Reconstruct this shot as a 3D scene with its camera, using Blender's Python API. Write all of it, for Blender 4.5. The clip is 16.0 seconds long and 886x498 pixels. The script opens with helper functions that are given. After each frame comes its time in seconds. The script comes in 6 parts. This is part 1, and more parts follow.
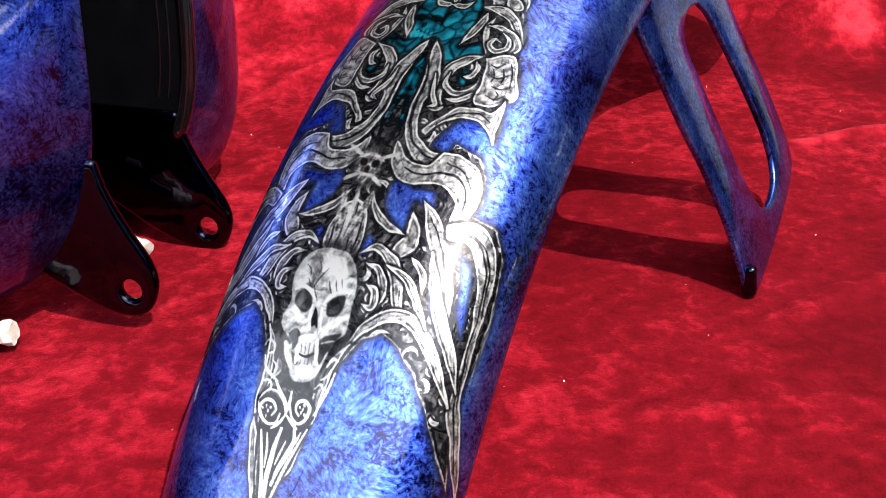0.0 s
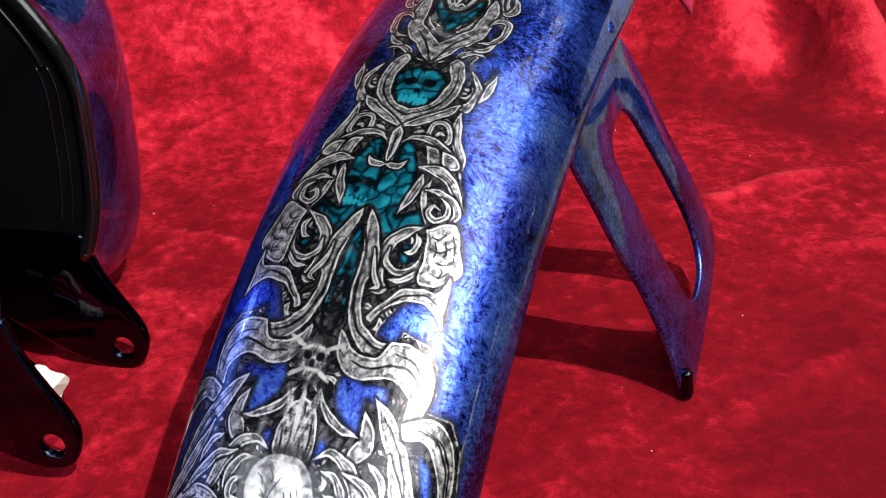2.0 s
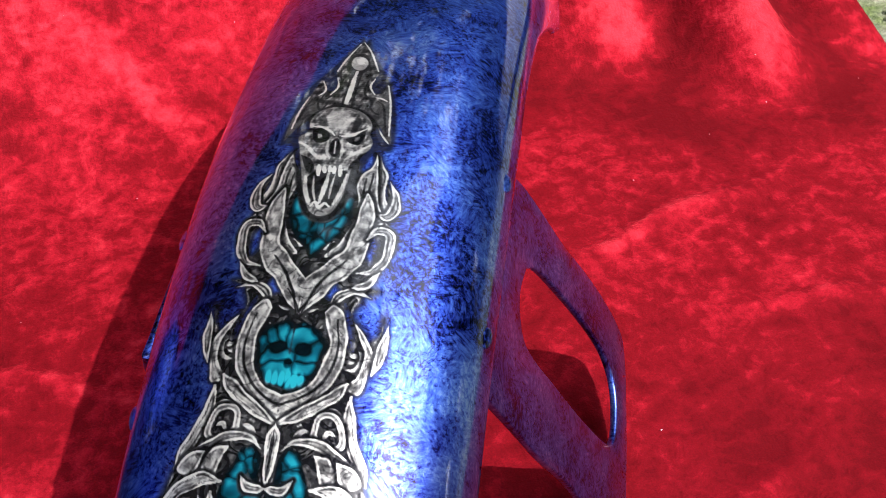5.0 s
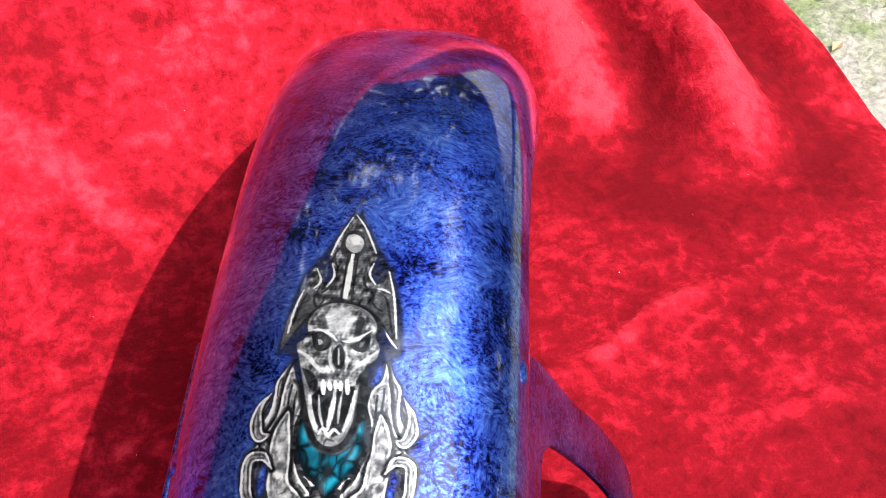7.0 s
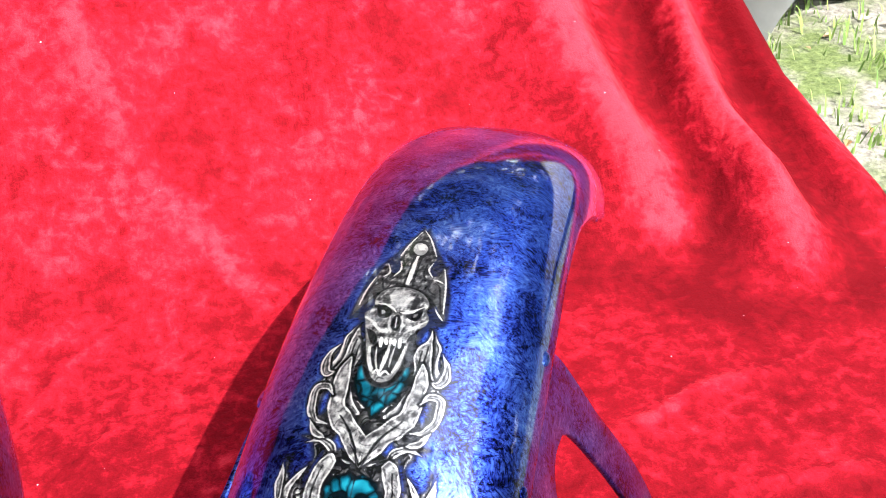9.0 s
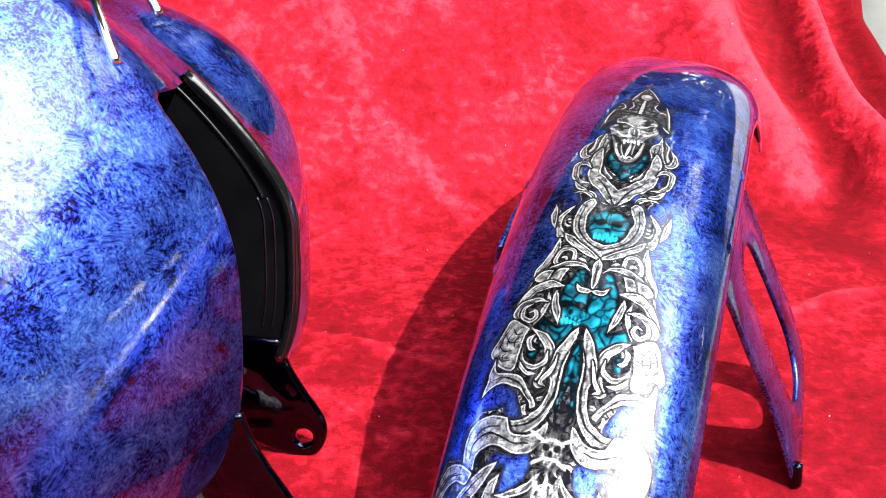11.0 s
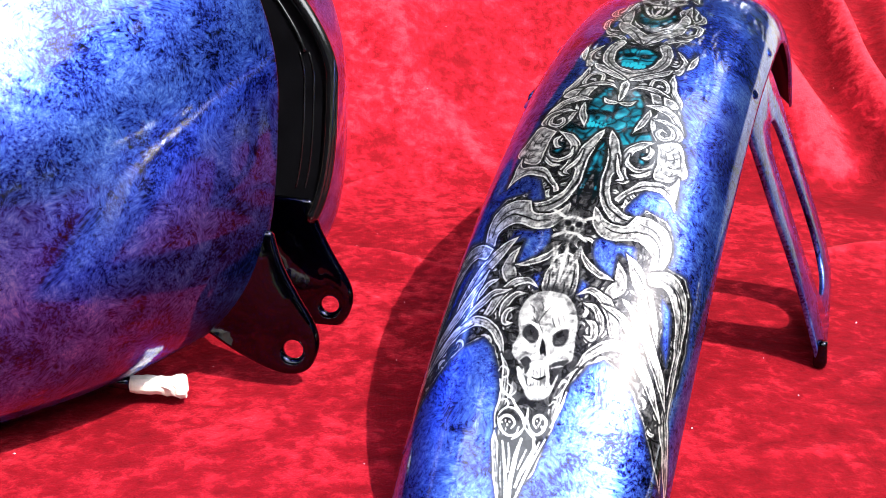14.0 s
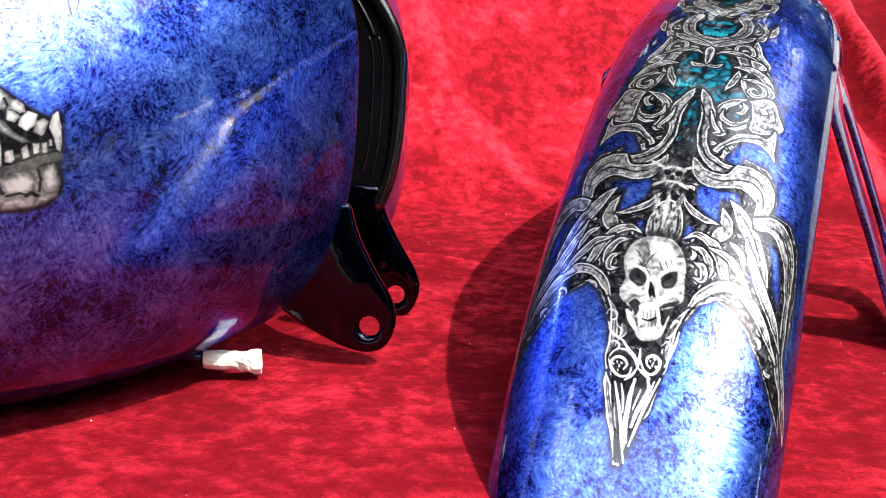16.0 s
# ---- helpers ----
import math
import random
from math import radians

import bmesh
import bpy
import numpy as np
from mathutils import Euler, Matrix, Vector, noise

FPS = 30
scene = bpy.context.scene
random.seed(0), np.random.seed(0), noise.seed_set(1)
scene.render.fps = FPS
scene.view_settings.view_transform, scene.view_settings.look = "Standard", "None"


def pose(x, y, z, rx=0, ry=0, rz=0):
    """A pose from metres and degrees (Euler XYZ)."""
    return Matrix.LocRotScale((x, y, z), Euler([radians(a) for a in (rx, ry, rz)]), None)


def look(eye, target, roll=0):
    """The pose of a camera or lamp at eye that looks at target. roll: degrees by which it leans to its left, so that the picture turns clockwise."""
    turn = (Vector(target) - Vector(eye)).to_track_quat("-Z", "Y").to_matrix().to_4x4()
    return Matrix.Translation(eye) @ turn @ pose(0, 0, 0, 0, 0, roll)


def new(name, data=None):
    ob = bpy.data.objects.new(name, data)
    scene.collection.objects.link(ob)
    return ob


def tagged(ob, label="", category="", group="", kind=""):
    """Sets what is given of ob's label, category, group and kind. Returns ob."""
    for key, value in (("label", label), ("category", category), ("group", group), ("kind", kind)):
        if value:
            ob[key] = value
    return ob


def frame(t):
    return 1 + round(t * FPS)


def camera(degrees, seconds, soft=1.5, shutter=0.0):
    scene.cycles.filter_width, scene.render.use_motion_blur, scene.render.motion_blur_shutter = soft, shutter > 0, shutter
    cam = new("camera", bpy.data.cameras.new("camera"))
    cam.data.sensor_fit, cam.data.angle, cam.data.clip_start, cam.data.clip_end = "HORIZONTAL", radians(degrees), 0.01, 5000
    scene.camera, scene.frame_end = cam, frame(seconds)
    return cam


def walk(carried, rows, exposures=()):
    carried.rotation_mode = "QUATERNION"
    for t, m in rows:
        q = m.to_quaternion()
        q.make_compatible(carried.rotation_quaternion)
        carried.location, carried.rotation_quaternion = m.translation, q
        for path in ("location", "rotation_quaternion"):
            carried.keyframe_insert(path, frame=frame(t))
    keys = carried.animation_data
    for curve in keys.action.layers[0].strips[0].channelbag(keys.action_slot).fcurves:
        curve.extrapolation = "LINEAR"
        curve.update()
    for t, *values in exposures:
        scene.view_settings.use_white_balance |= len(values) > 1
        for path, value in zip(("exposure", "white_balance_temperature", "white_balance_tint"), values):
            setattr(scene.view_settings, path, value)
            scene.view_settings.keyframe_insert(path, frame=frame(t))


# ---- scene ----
cam = camera(40.00, 16.0, soft=0.9)
PATH = [
    (0, (0.09201, 0.03715, 0.27118), (0.03815, 0.92388, -0.18796), -2.62),
    (0.5, (0.07886, 0.05115, 0.27776), (0.06620, 0.93651, -0.18697), -2.08),
    (1, (0.07195, 0.06943, 0.30064), (0.09875, 0.94482, -0.18202), -2.72),
    (1.5, (0.07005, 0.08008, 0.32514), (0.10535, 0.94359, -0.17794), -2.91),
    (2, (0.07323, 0.09417, 0.34175), (0.11549, 0.94591, -0.18051), -2.96),
    (2.5, (0.07402, 0.11508, 0.35229), (0.13332, 0.95453, -0.18790), -2.33),
    (3, (0.06527, 0.14035, 0.36593), (0.13347, 0.95363, -0.21193), -1.95),
    (3.5, (0.06220, 0.16727, 0.37622), (0.14666, 0.96165, -0.22530), -2.99),
    (4, (0.06907, 0.20005, 0.38737), (0.18685, 0.97045, -0.23923), -4.03),
    (4.5, (0.07477, 0.23442, 0.39787), (0.22203, 0.97800, -0.25436), -4.26),
    (4.7, (0.07861, 0.24728, 0.40399), (0.23336, 0.98213, -0.25634), -3.76),
    (6.8, (0.07892, 0.34029, 0.44018), (0.29419, 1.01816, -0.26278), -2.86),
    (7, (0.07721, 0.34570, 0.44472), (0.29204, 1.02735, -0.25472), -2.71),
    (7.5, (0.07365, 0.34798, 0.45184), (0.27788, 1.04884, -0.23159), -2.30),
    (8, (0.07807, 0.32388, 0.45536), (0.24846, 1.07045, -0.18775), -3.94),
    (8.2, (0.08227, 0.30629, 0.45596), (0.24446, 1.06779, -0.17159), -4.21),
    (10.3, (0.01029, 0.07785, 0.42382), (0.12333, 0.94737, -0.05696), -1.46),
    (10.5, (-0.00651, 0.05873, 0.41804), (0.10816, 0.93231, -0.05494), -1.27),
    (11, (-0.04030, 0.02787, 0.40335), (0.05795, 0.90959, -0.05807), -0.19),
    (11.5, (-0.06376, 0.00691, 0.39153), (0.03347, 0.89309, -0.06151), 0.26),
    (12, (-0.07918, -0.01873, 0.36416), (0.03133, 0.88178, -0.05639), 1.11),
    (12.5, (-0.06745, -0.02635, 0.33951), (0.02674, 0.88983, -0.05005), 1.64),
    (13, (-0.06277, -0.03258, 0.31855), (0.02686, 0.89763, -0.03737), 2.10),
    (13.5, (-0.04995, -0.03823, 0.28976), (0.03060, 0.89476, -0.06102), 1.93),
    (14, (-0.04165, -0.04774, 0.26325), (0.02953, 0.89158, -0.07235), 1.74),
    (14.5, (-0.03529, -0.06015, 0.23544), (0.03369, 0.88808, -0.07455), 1.88),
    (15, (-0.04461, -0.06918, 0.20888), (0.04834, 0.88711, -0.06839), 1.52),
    (15.5, (-0.06165, -0.06724, 0.20166), (0.03424, 0.89111, -0.06734), 2.09),
    (16, (-0.08706, -0.05243, 0.20253), (-0.00040, 0.90976, -0.05569), 1.83),
]
EXPOSURES = [(0.0, 0.75), (1.5, 0.6), (3.5, 0.45), (4.5, 0.7), (7.0, 1.33), (8.0, 1.6), (10.5, 1.75), (12.5, 1.72), (14.5, 1.42), (16.0, 1.16)]
walk(cam, [(t, look(eye, target, roll)) for t, eye, target, roll in PATH], EXPOSURES)

# ---- light ----
SUN_FROM = Vector((0.4435, -0.5286, 1.0)).normalized()
world = bpy.data.worlds.new("sky")
world.use_nodes = True
scene.world = world
wn = world.node_tree.nodes
sky = wn.new("ShaderNodeTexSky")
sky.sky_type = 'NISHITA'
sky.sun_disc = False
sky.dust_density = 7.0
sky.air_density = 1.4
sky.sun_elevation = math.asin(SUN_FROM.z)
sky.sun_rotation = math.atan2(SUN_FROM.x, SUN_FROM.y)
# unseen thin bright clouds all over the sky, added to whiten the reflections
way = wn.new("ShaderNodeTexCoord")
drift = wn.new("ShaderNodeTexNoise")
drift.inputs["Scale"].default_value, drift.inputs["Detail"].default_value = 1.7, 5.0
thick = wn.new("ShaderNodeValToRGB")
thick.color_ramp.elements[0].position, thick.color_ramp.elements[1].position = 0.28, 0.55
cover_mix = wn.new("ShaderNodeMix")
cover_mix.data_type = 'RGBA'
cover_mix.inputs[7].default_value = (15.0, 15.8, 17.0, 1)
wl = world.node_tree.links
wl.new(way.outputs["Generated"], drift.inputs["Vector"])
wl.new(drift.outputs["Fac"], thick.inputs["Fac"])
wl.new(thick.outputs["Color"], cover_mix.inputs[0])
wl.new(sky.outputs["Color"], cover_mix.inputs[6])
wl.new(cover_mix.outputs[2], wn["Background"].inputs["Color"])
wn["Background"].inputs["Strength"].default_value = 0.15
sun_data = bpy.data.lights.new("sun", 'SUN')
sun_data.energy, sun_data.angle, sun_data.color = 3.7, radians(0.53), (1.0, 0.95, 0.88)
sun = new("sun", sun_data)
sun.matrix_world = look(SUN_FROM * 20, (0, 0, 0))


# ---- helpers of this scene ----
def part(name, bm, mat, parent=None, label="", smooth=True):
    """Links a bmesh as one mesh object under a thing."""
    me = bpy.data.meshes.new(name)
    bm.to_mesh(me)
    bm.free()
    ob = new(name, me)
    if mat:
        me.materials.append(mat)
    if smooth:
        me.polygons.foreach_set("use_smooth", [True] * len(me.polygons))
    if parent:
        ob.parent = parent
    if label:
        ob["label"] = label
    return ob


def grid_mesh(pts, closed_u=False, closed_v=False):
    """A bmesh from an array of places (nu, nv, 3)."""
    bm = bmesh.new()
    nu, nv = pts.shape[:2]
    vs = [[bm.verts.new(pts[i, j]) for j in range(nv)] for i in range(nu)]
    for i in range(nu if closed_u else nu - 1):
        for j in range(nv if closed_v else nv - 1):
            a, b = (i + 1) % nu, (j + 1) % nv
            bm.faces.new((vs[i][j], vs[a][j], vs[a][b], vs[i][b]))
    return bm


def tube(points, radius, sides=10, bm=None, taper=None):
    """A round bar along a line of places, with capped ends."""
    bm = bm or bmesh.new()
    pts = [Vector(p) for p in points]
    rings = []
    side = None
    for i, p in enumerate(pts):
        way = (pts[min(i + 1, len(pts) - 1)] - pts[max(i - 1, 0)]).normalized()
        if side is None:
            side = way.orthogonal().normalized()
        side = (side - way * side.dot(way)).normalized()
        up = way.cross(side)
        r = radius * (taper(i / (len(pts) - 1)) if taper else 1)
        rings.append([bm.verts.new(p + (side * math.cos(k) + up * math.sin(k)) * r)
                      for k in (2 * math.pi * n / sides for n in range(sides))])
    for a, b in zip(rings, rings[1:]):
        for k in range(sides):
            bm.faces.new((a[k], a[(k + 1) % sides], b[(k + 1) % sides], b[k]))
    bm.faces.new(rings[0][::-1])
    bm.faces.new(rings[-1])
    return bm


def smooth_line(points, n=10):
    """A smooth line through a few places (Catmull-Rom)."""
    p = np.array(points, float)
    p = np.vstack([2 * p[0] - p[1], p, 2 * p[-1] - p[-2]])
    out = []
    for i in range(1, len(p) - 2):
        for t in np.linspace(0, 1, n, endpoint=False):
            out.append(0.5 * (2 * p[i] + (p[i + 1] - p[i - 1]) * t + (2 * p[i - 1] - 5 * p[i] + 4 * p[i + 1] - p[i + 2]) * t * t
                              + (3 * p[i] - p[i - 1] - 3 * p[i + 1] + p[i + 2]) * t ** 3))
    out.append(p[-2])
    return np.array(out)


def plate(outline, holes, thick, place, bevel=0.0006):
    """A flat plate with holes in its own x, y plane, extruded by thick and laid by the matrix place."""
    bm = bmesh.new()
    edges = []
    for loop in (outline, *holes):
        vs = [bm.verts.new((x, y, 0)) for x, y in loop]
        edges += [bm.edges.new((vs[i], vs[(i + 1) % len(vs)])) for i in range(len(vs))]
    bmesh.ops.triangle_fill(bm, use_beauty=True, use_dissolve=False, edges=edges)
    bmesh.ops.recalc_face_normals(bm, faces=bm.faces)
    made = bmesh.ops.extrude_face_region(bm, geom=bm.faces[:])
    bmesh.ops.translate(bm, verts=[g for g in made["geom"] if isinstance(g, bmesh.types.BMVert)], vec=(0, 0, thick))
    bmesh.ops.recalc_face_normals(bm, faces=bm.faces)
    rims = [e for e in bm.edges if len(e.link_faces) == 2 and e.calc_face_angle(0) > 1.2]
    bmesh.ops.bevel(bm, geom=rims, offset=bevel, segments=2, profile=0.5, affect='EDGES')
    bmesh.ops.transform(bm, matrix=place, verts=bm.verts)
    return bm


# ---- materials ----
class Nodes:
    """A short way to write a node material."""

    def __init__(self, name, mat=None):
        self.mat = mat or bpy.data.materials.new(name)
        self.mat.use_nodes = True
        self.tree = self.mat.node_tree
        self.bsdf = self.tree.nodes["Principled BSDF"]
        self.out = self.tree.nodes["Material Output"]

    def node(self, kind, links=None, values=None, operation=None, use_clamp=False, data_type=None, blend_type=None, attribute_name=None):
        n = self.tree.nodes.new(kind)
        if operation:
            n.operation = operation
        if use_clamp:
            n.use_clamp = True
        if data_type:
            n.data_type = data_type
        if blend_type:
            n.blend_type = blend_type
        if attribute_name:
            n.attribute_name = attribute_name
        for k, v in (values or {}).items():
            n.inputs[k].default_value = v
        for k, v in (links or {}).items():
            self.tree.links.new(v, n.inputs[k])
        return n

    def link(self, a, b):
        self.tree.links.new(a, b)

    def noise(self, vector, scale, detail=4.0, rough=0.55, distort=0.0):
        return self.node("ShaderNodeTexNoise", values={"Scale": scale, "Detail": detail, "Roughness": rough, "Distortion": distort}, links={"Vector": vector})

    def ramp(self, fac, stops, smooth=False):
        n = self.node("ShaderNodeValToRGB", links={"Fac": fac})
        r = n.color_ramp
        r.interpolation = 'EASE' if smooth else 'LINEAR'
        while len(r.elements) < len(stops):
            r.elements.new(0.5)
        for e, (at, c) in zip(r.elements, stops):
            e.position, e.color = at, (c, c, c, 1) if isinstance(c, (int, float)) else (*c, 1)
        return n

    def math(self, op, a, b=None, clamp=False):
        n = self.node("ShaderNodeMath", operation=op, use_clamp=clamp)
        for i, v in enumerate((a, b)):
            if v is None:
                continue
            if isinstance(v, (int, float)):
                n.inputs[i].default_value = v
            else:
                self.link(v, n.inputs[i])
        return n.outputs[0]

    def mix(self, fac, a, b, blend='MIX'):
        n = self.node("ShaderNodeMix", data_type='RGBA', blend_type=blend)
        for sock, v in ((n.inputs[0], fac), (n.inputs[6], a), (n.inputs[7], b)):
            if isinstance(v, (int, float)):
                sock.default_value = v
            elif isinstance(v, tuple):
                sock.default_value = (*v, 1)
            else:
                self.link(v, sock)
        return n.outputs[2]

    def bump(self, height, strength, distance):
        n = self.node("ShaderNodeBump", values={"Strength": strength, "Distance": distance}, links={"Height": height})
        return n.outputs[0]

    def set(self, **given):
        for k, v in given.items():
            sock = self.bsdf.inputs[k.replace("_", " ")]
            if isinstance(v, (int, float)):
                sock.default_value = v
            elif isinstance(v, tuple):
                sock.default_value = (*v, 1)
            else:
                self.link(v, sock)
        return self


def place_of(n):
    return n.node("ShaderNodeTexCoord").outputs["Object"]


def crystal(n, at, cell, along, across, seed):
    """Feathered streaks: patches of about 1 / cell metres, each with its own direction."""
    warp = n.noise(at, cell * 1.7, 2)
    off = n.node("ShaderNodeVectorMath", operation='MULTIPLY_ADD', links={0: warp.outputs["Color"], 2: at})
    off.inputs[1].default_value = (0.6 / cell,) * 3
    cells = n.node("ShaderNodeTexVoronoi", values={"Scale": cell, "Randomness": 1.0}, links={"Vector": off.outputs[0]})
    ang = n.node("ShaderNodeSeparateColor", links={"Color": cells.outputs["Color"]})
    axis = n.node("ShaderNodeVectorMath", operation='SUBTRACT', links={0: cells.outputs["Color"]})
    axis.inputs[1].default_value = (0.5, 0.5, 0.5)
    turn = n.node("ShaderNodeVectorRotate", links={"Vector": at, "Axis": axis.outputs[0], "Angle": n.math('MULTIPLY', ang.outputs[0], 12.0 + seed)})
    thin = n.node("ShaderNodeVectorMath", operation='MULTIPLY', links={0: turn.outputs[0]})
    thin.inputs[1].default_value = (along, across, across)
    return n.noise(thin.outputs[0], 1.0, 3, 0.6, 0.25).outputs["Fac"]


def marbled_paint(name="marbled_blue_paint"):
    n = Nodes(name)
    at = place_of(n)
    fine = crystal(n, at, 120.0, 200.0, 820.0, 0.0)
    mid = crystal(n, at, 50.0, 70.0, 330.0, 3.0)
    broad = n.noise(at, 34.0, 8, 0.66, 0.5).outputs["Fac"]
    level = n.math('ADD', n.math('MULTIPLY', fine, 0.78), n.math('MULTIPLY', mid, 0.42))
    level = n.math('SUBTRACT', n.math('ADD', level, n.math('MULTIPLY', broad, 0.92)), 0.54)
    # thin dark cracks between the flakes
    split = n.math('ABSOLUTE', n.math('SUBTRACT', n.noise(at, 150.0, 3, 0.6, 1.4).outputs["Fac"], 0.5))
    torn = n.ramp(n.noise(at, 60.0, 3, 0.6).outputs["Fac"], [(0.46, 0.0), (0.58, 1.0)])
    level = n.math('SUBTRACT', level, n.math('MULTIPLY', n.ramp(split, [(0.0, 0.16), (0.03, 0.0)]).outputs[0], torn.outputs[0]))
    blue = n.ramp(level, [(0.30, (0.002, 0.003, 0.030)), (0.40, (0.009, 0.018, 0.22)), (0.48, (0.038, 0.088, 0.58)), (0.62, (0.09, 0.21, 0.86)), (0.84, (0.28, 0.50, 1.0))])
    hue = n.noise(at, 9.0, 3, 0.55, 0.4).outputs["Fac"]
    tint = n.ramp(hue, [(0.46, 0.0), (0.66, 1.0)])
    violet = n.ramp(level, [(0.28, (0.008, 0.001, 0.03)), (0.52, (0.030, 0.008, 0.15)), (0.84, (0.09, 0.04, 0.38))])
    col = n.mix(n.math('MULTIPLY', tint.outputs[0], 0.5), blue.outputs[0], violet.outputs[0])
    n.set(Base_Color=col, Metallic=1.0, Roughness=0.37, Specular_Tint=(0.30, 0.28, 0.55), Coat_Weight=1.0, Coat_Roughness=0.065, Coat_IOR=1.56)
    n.set(Normal=n.bump(level, 0.25, 0.0006))
    n.set(Coat_Normal=n.bump(n.noise(at, 40.0, 2).outputs["Fac"], 0.03, 0.001))
    return n.mat


def black_gloss():
    n = Nodes("black_gloss_paint")
    at = place_of(n)
    v = n.noise(at, 60.0, 4).outputs["Fac"]
    n.set(Base_Color=n.ramp(v, [(0.3, (0.001, 0.001, 0.0015)), (0.7, (0.0025, 0.0025, 0.0035))]).outputs[0], Roughness=0.7, Specular_IOR_Level=0.02, Coat_Weight=0.06, Coat_Roughness=0.04)
    n.set(Normal=n.bump(n.noise(at, 220.0, 3).outputs["Fac"], 0.08, 0.0006))
    return n.mat


# near-black navy; on the lugs it stands for marbled paint in deep shade
def navy_gloss():
    n = Nodes("dark_navy_gloss")
    at = place_of(n)
    v = crystal(n, at, 90.0, 150.0, 500.0, 1.0)
    n.set(Base_Color=n.ramp(v, [(0.42, (0.001, 0.001, 0.004)), (0.70, (0.005, 0.007, 0.045))]).outputs[0], Metallic=1.0, Roughness=0.22, Coat_Weight=0.6, Coat_Roughness=0.05)
    return n.mat


def velvet():
    """Crushed velvet: raised pile goes pink, flat pile stays deep red; sheen along the folds is painted in."""
    n = Nodes("red_velvet")
    at = place_of(n)
    painted_sheen = n.node("ShaderNodeAttribute", attribute_name="painted_sheen").outputs["Fac"]
    patch = n.noise(at, 12.0, 3, 0.5, 0.2).outputs["Fac"]
    crush = n.noise(at, 30.0, 6, 0.68, 0.45).outputs["Fac"]
    small = n.noise(at, 120.0, 4, 0.65, 0.3).outputs["Fac"]
    pile = n.noise(at, 1300.0, 2, 0.7).outputs["Fac"]
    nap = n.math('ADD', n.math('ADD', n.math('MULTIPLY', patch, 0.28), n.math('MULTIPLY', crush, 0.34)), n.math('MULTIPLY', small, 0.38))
    # short bright wisps where the pile is bent over
    thread = n.math('ABSOLUTE', n.math('SUBTRACT', n.noise(at, 26.0, 1.5, 0.5, 0.4).outputs["Fac"], 0.5))
    some = n.ramp(n.noise(at, 11.0, 2, 0.5).outputs["Fac"], [(0.57, 0.0), (0.66, 1.0)])
    wisp = n.math('MULTIPLY', n.ramp(thread, [(0.0, 1.0), (0.02, 0.7), (0.06, 0.0)]).outputs[0], some.outputs[0])
    up = n.math('ADD', n.math('ADD', nap, n.math('MULTIPLY', painted_sheen, 0.22)), n.math('MULTIPLY', n.math('MULTIPLY', wisp, small), 0.12))
    # the painted fold sheen lifts the base colour as well as the sheen weight
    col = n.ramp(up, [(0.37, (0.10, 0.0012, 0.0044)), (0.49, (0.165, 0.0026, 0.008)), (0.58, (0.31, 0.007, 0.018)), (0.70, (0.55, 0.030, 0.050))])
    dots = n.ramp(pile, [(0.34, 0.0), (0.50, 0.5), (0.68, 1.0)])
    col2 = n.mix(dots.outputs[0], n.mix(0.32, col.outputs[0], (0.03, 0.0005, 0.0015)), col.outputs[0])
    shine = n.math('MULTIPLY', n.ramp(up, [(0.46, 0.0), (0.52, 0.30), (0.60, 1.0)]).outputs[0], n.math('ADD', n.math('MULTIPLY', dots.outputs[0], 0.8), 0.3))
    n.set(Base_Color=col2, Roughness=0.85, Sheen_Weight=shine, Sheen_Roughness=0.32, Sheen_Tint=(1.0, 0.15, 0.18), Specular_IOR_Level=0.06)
    rib = n.node("ShaderNodeTexWave", values={"Scale": 170.0, "Distortion": 1.5, "Detail": 2.0, "Detail Scale": 3.0}, links={"Vector": at}).outputs["Fac"]
    h = n.math('ADD', n.math('ADD', n.math('MULTIPLY', pile, 0.05), n.math('MULTIPLY', rib, 0.010)), nap)
    n.set(Normal=n.bump(h, 0.7, 0.0055))
    return n.mat


def simple(name, color, rough=0.5, metal=0.0, var=0.15, scale=80.0, coat=0.0, bump=0.1):
    n = Nodes(name)
    at = place_of(n)
    v = n.noise(at, scale, 5, 0.6).outputs["Fac"]
    lo, hi = tuple(c * (1 - var) for c in color), tuple(min(1, c * (1 + var)) for c in color)
    n.set(Base_Color=n.ramp(v, [(0.3, lo), (0.7, hi)]).outputs[0], Roughness=rough, Metallic=metal, Coat_Weight=coat)
    if bump:
        n.set(Normal=n.bump(v, bump, 0.15 / scale))
    return n.mat


PAINT, BLACK, NAVY, VELVET = marbled_paint(), black_gloss(), navy_gloss(), velvet()
CHROME = simple("bright_steel", (0.75, 0.75, 0.78), 0.12, 1.0, 0.05)
TAPE = simple("masking_tape", (0.62, 0.60, 0.54), 0.75, 0.0, 0.12, 300.0, bump=0.5)
WOOD = simple("table_wood", (0.30, 0.19, 0.10), 0.6, 0.0, 0.3, 30.0)
TARP = simple("grey_tarpaulin", (0.21, 0.215, 0.215), 0.6, 0.0, 0.2, 6.0)
RUBBER = simple("black_rubber", (0.015, 0.015, 0.016), 0.7)


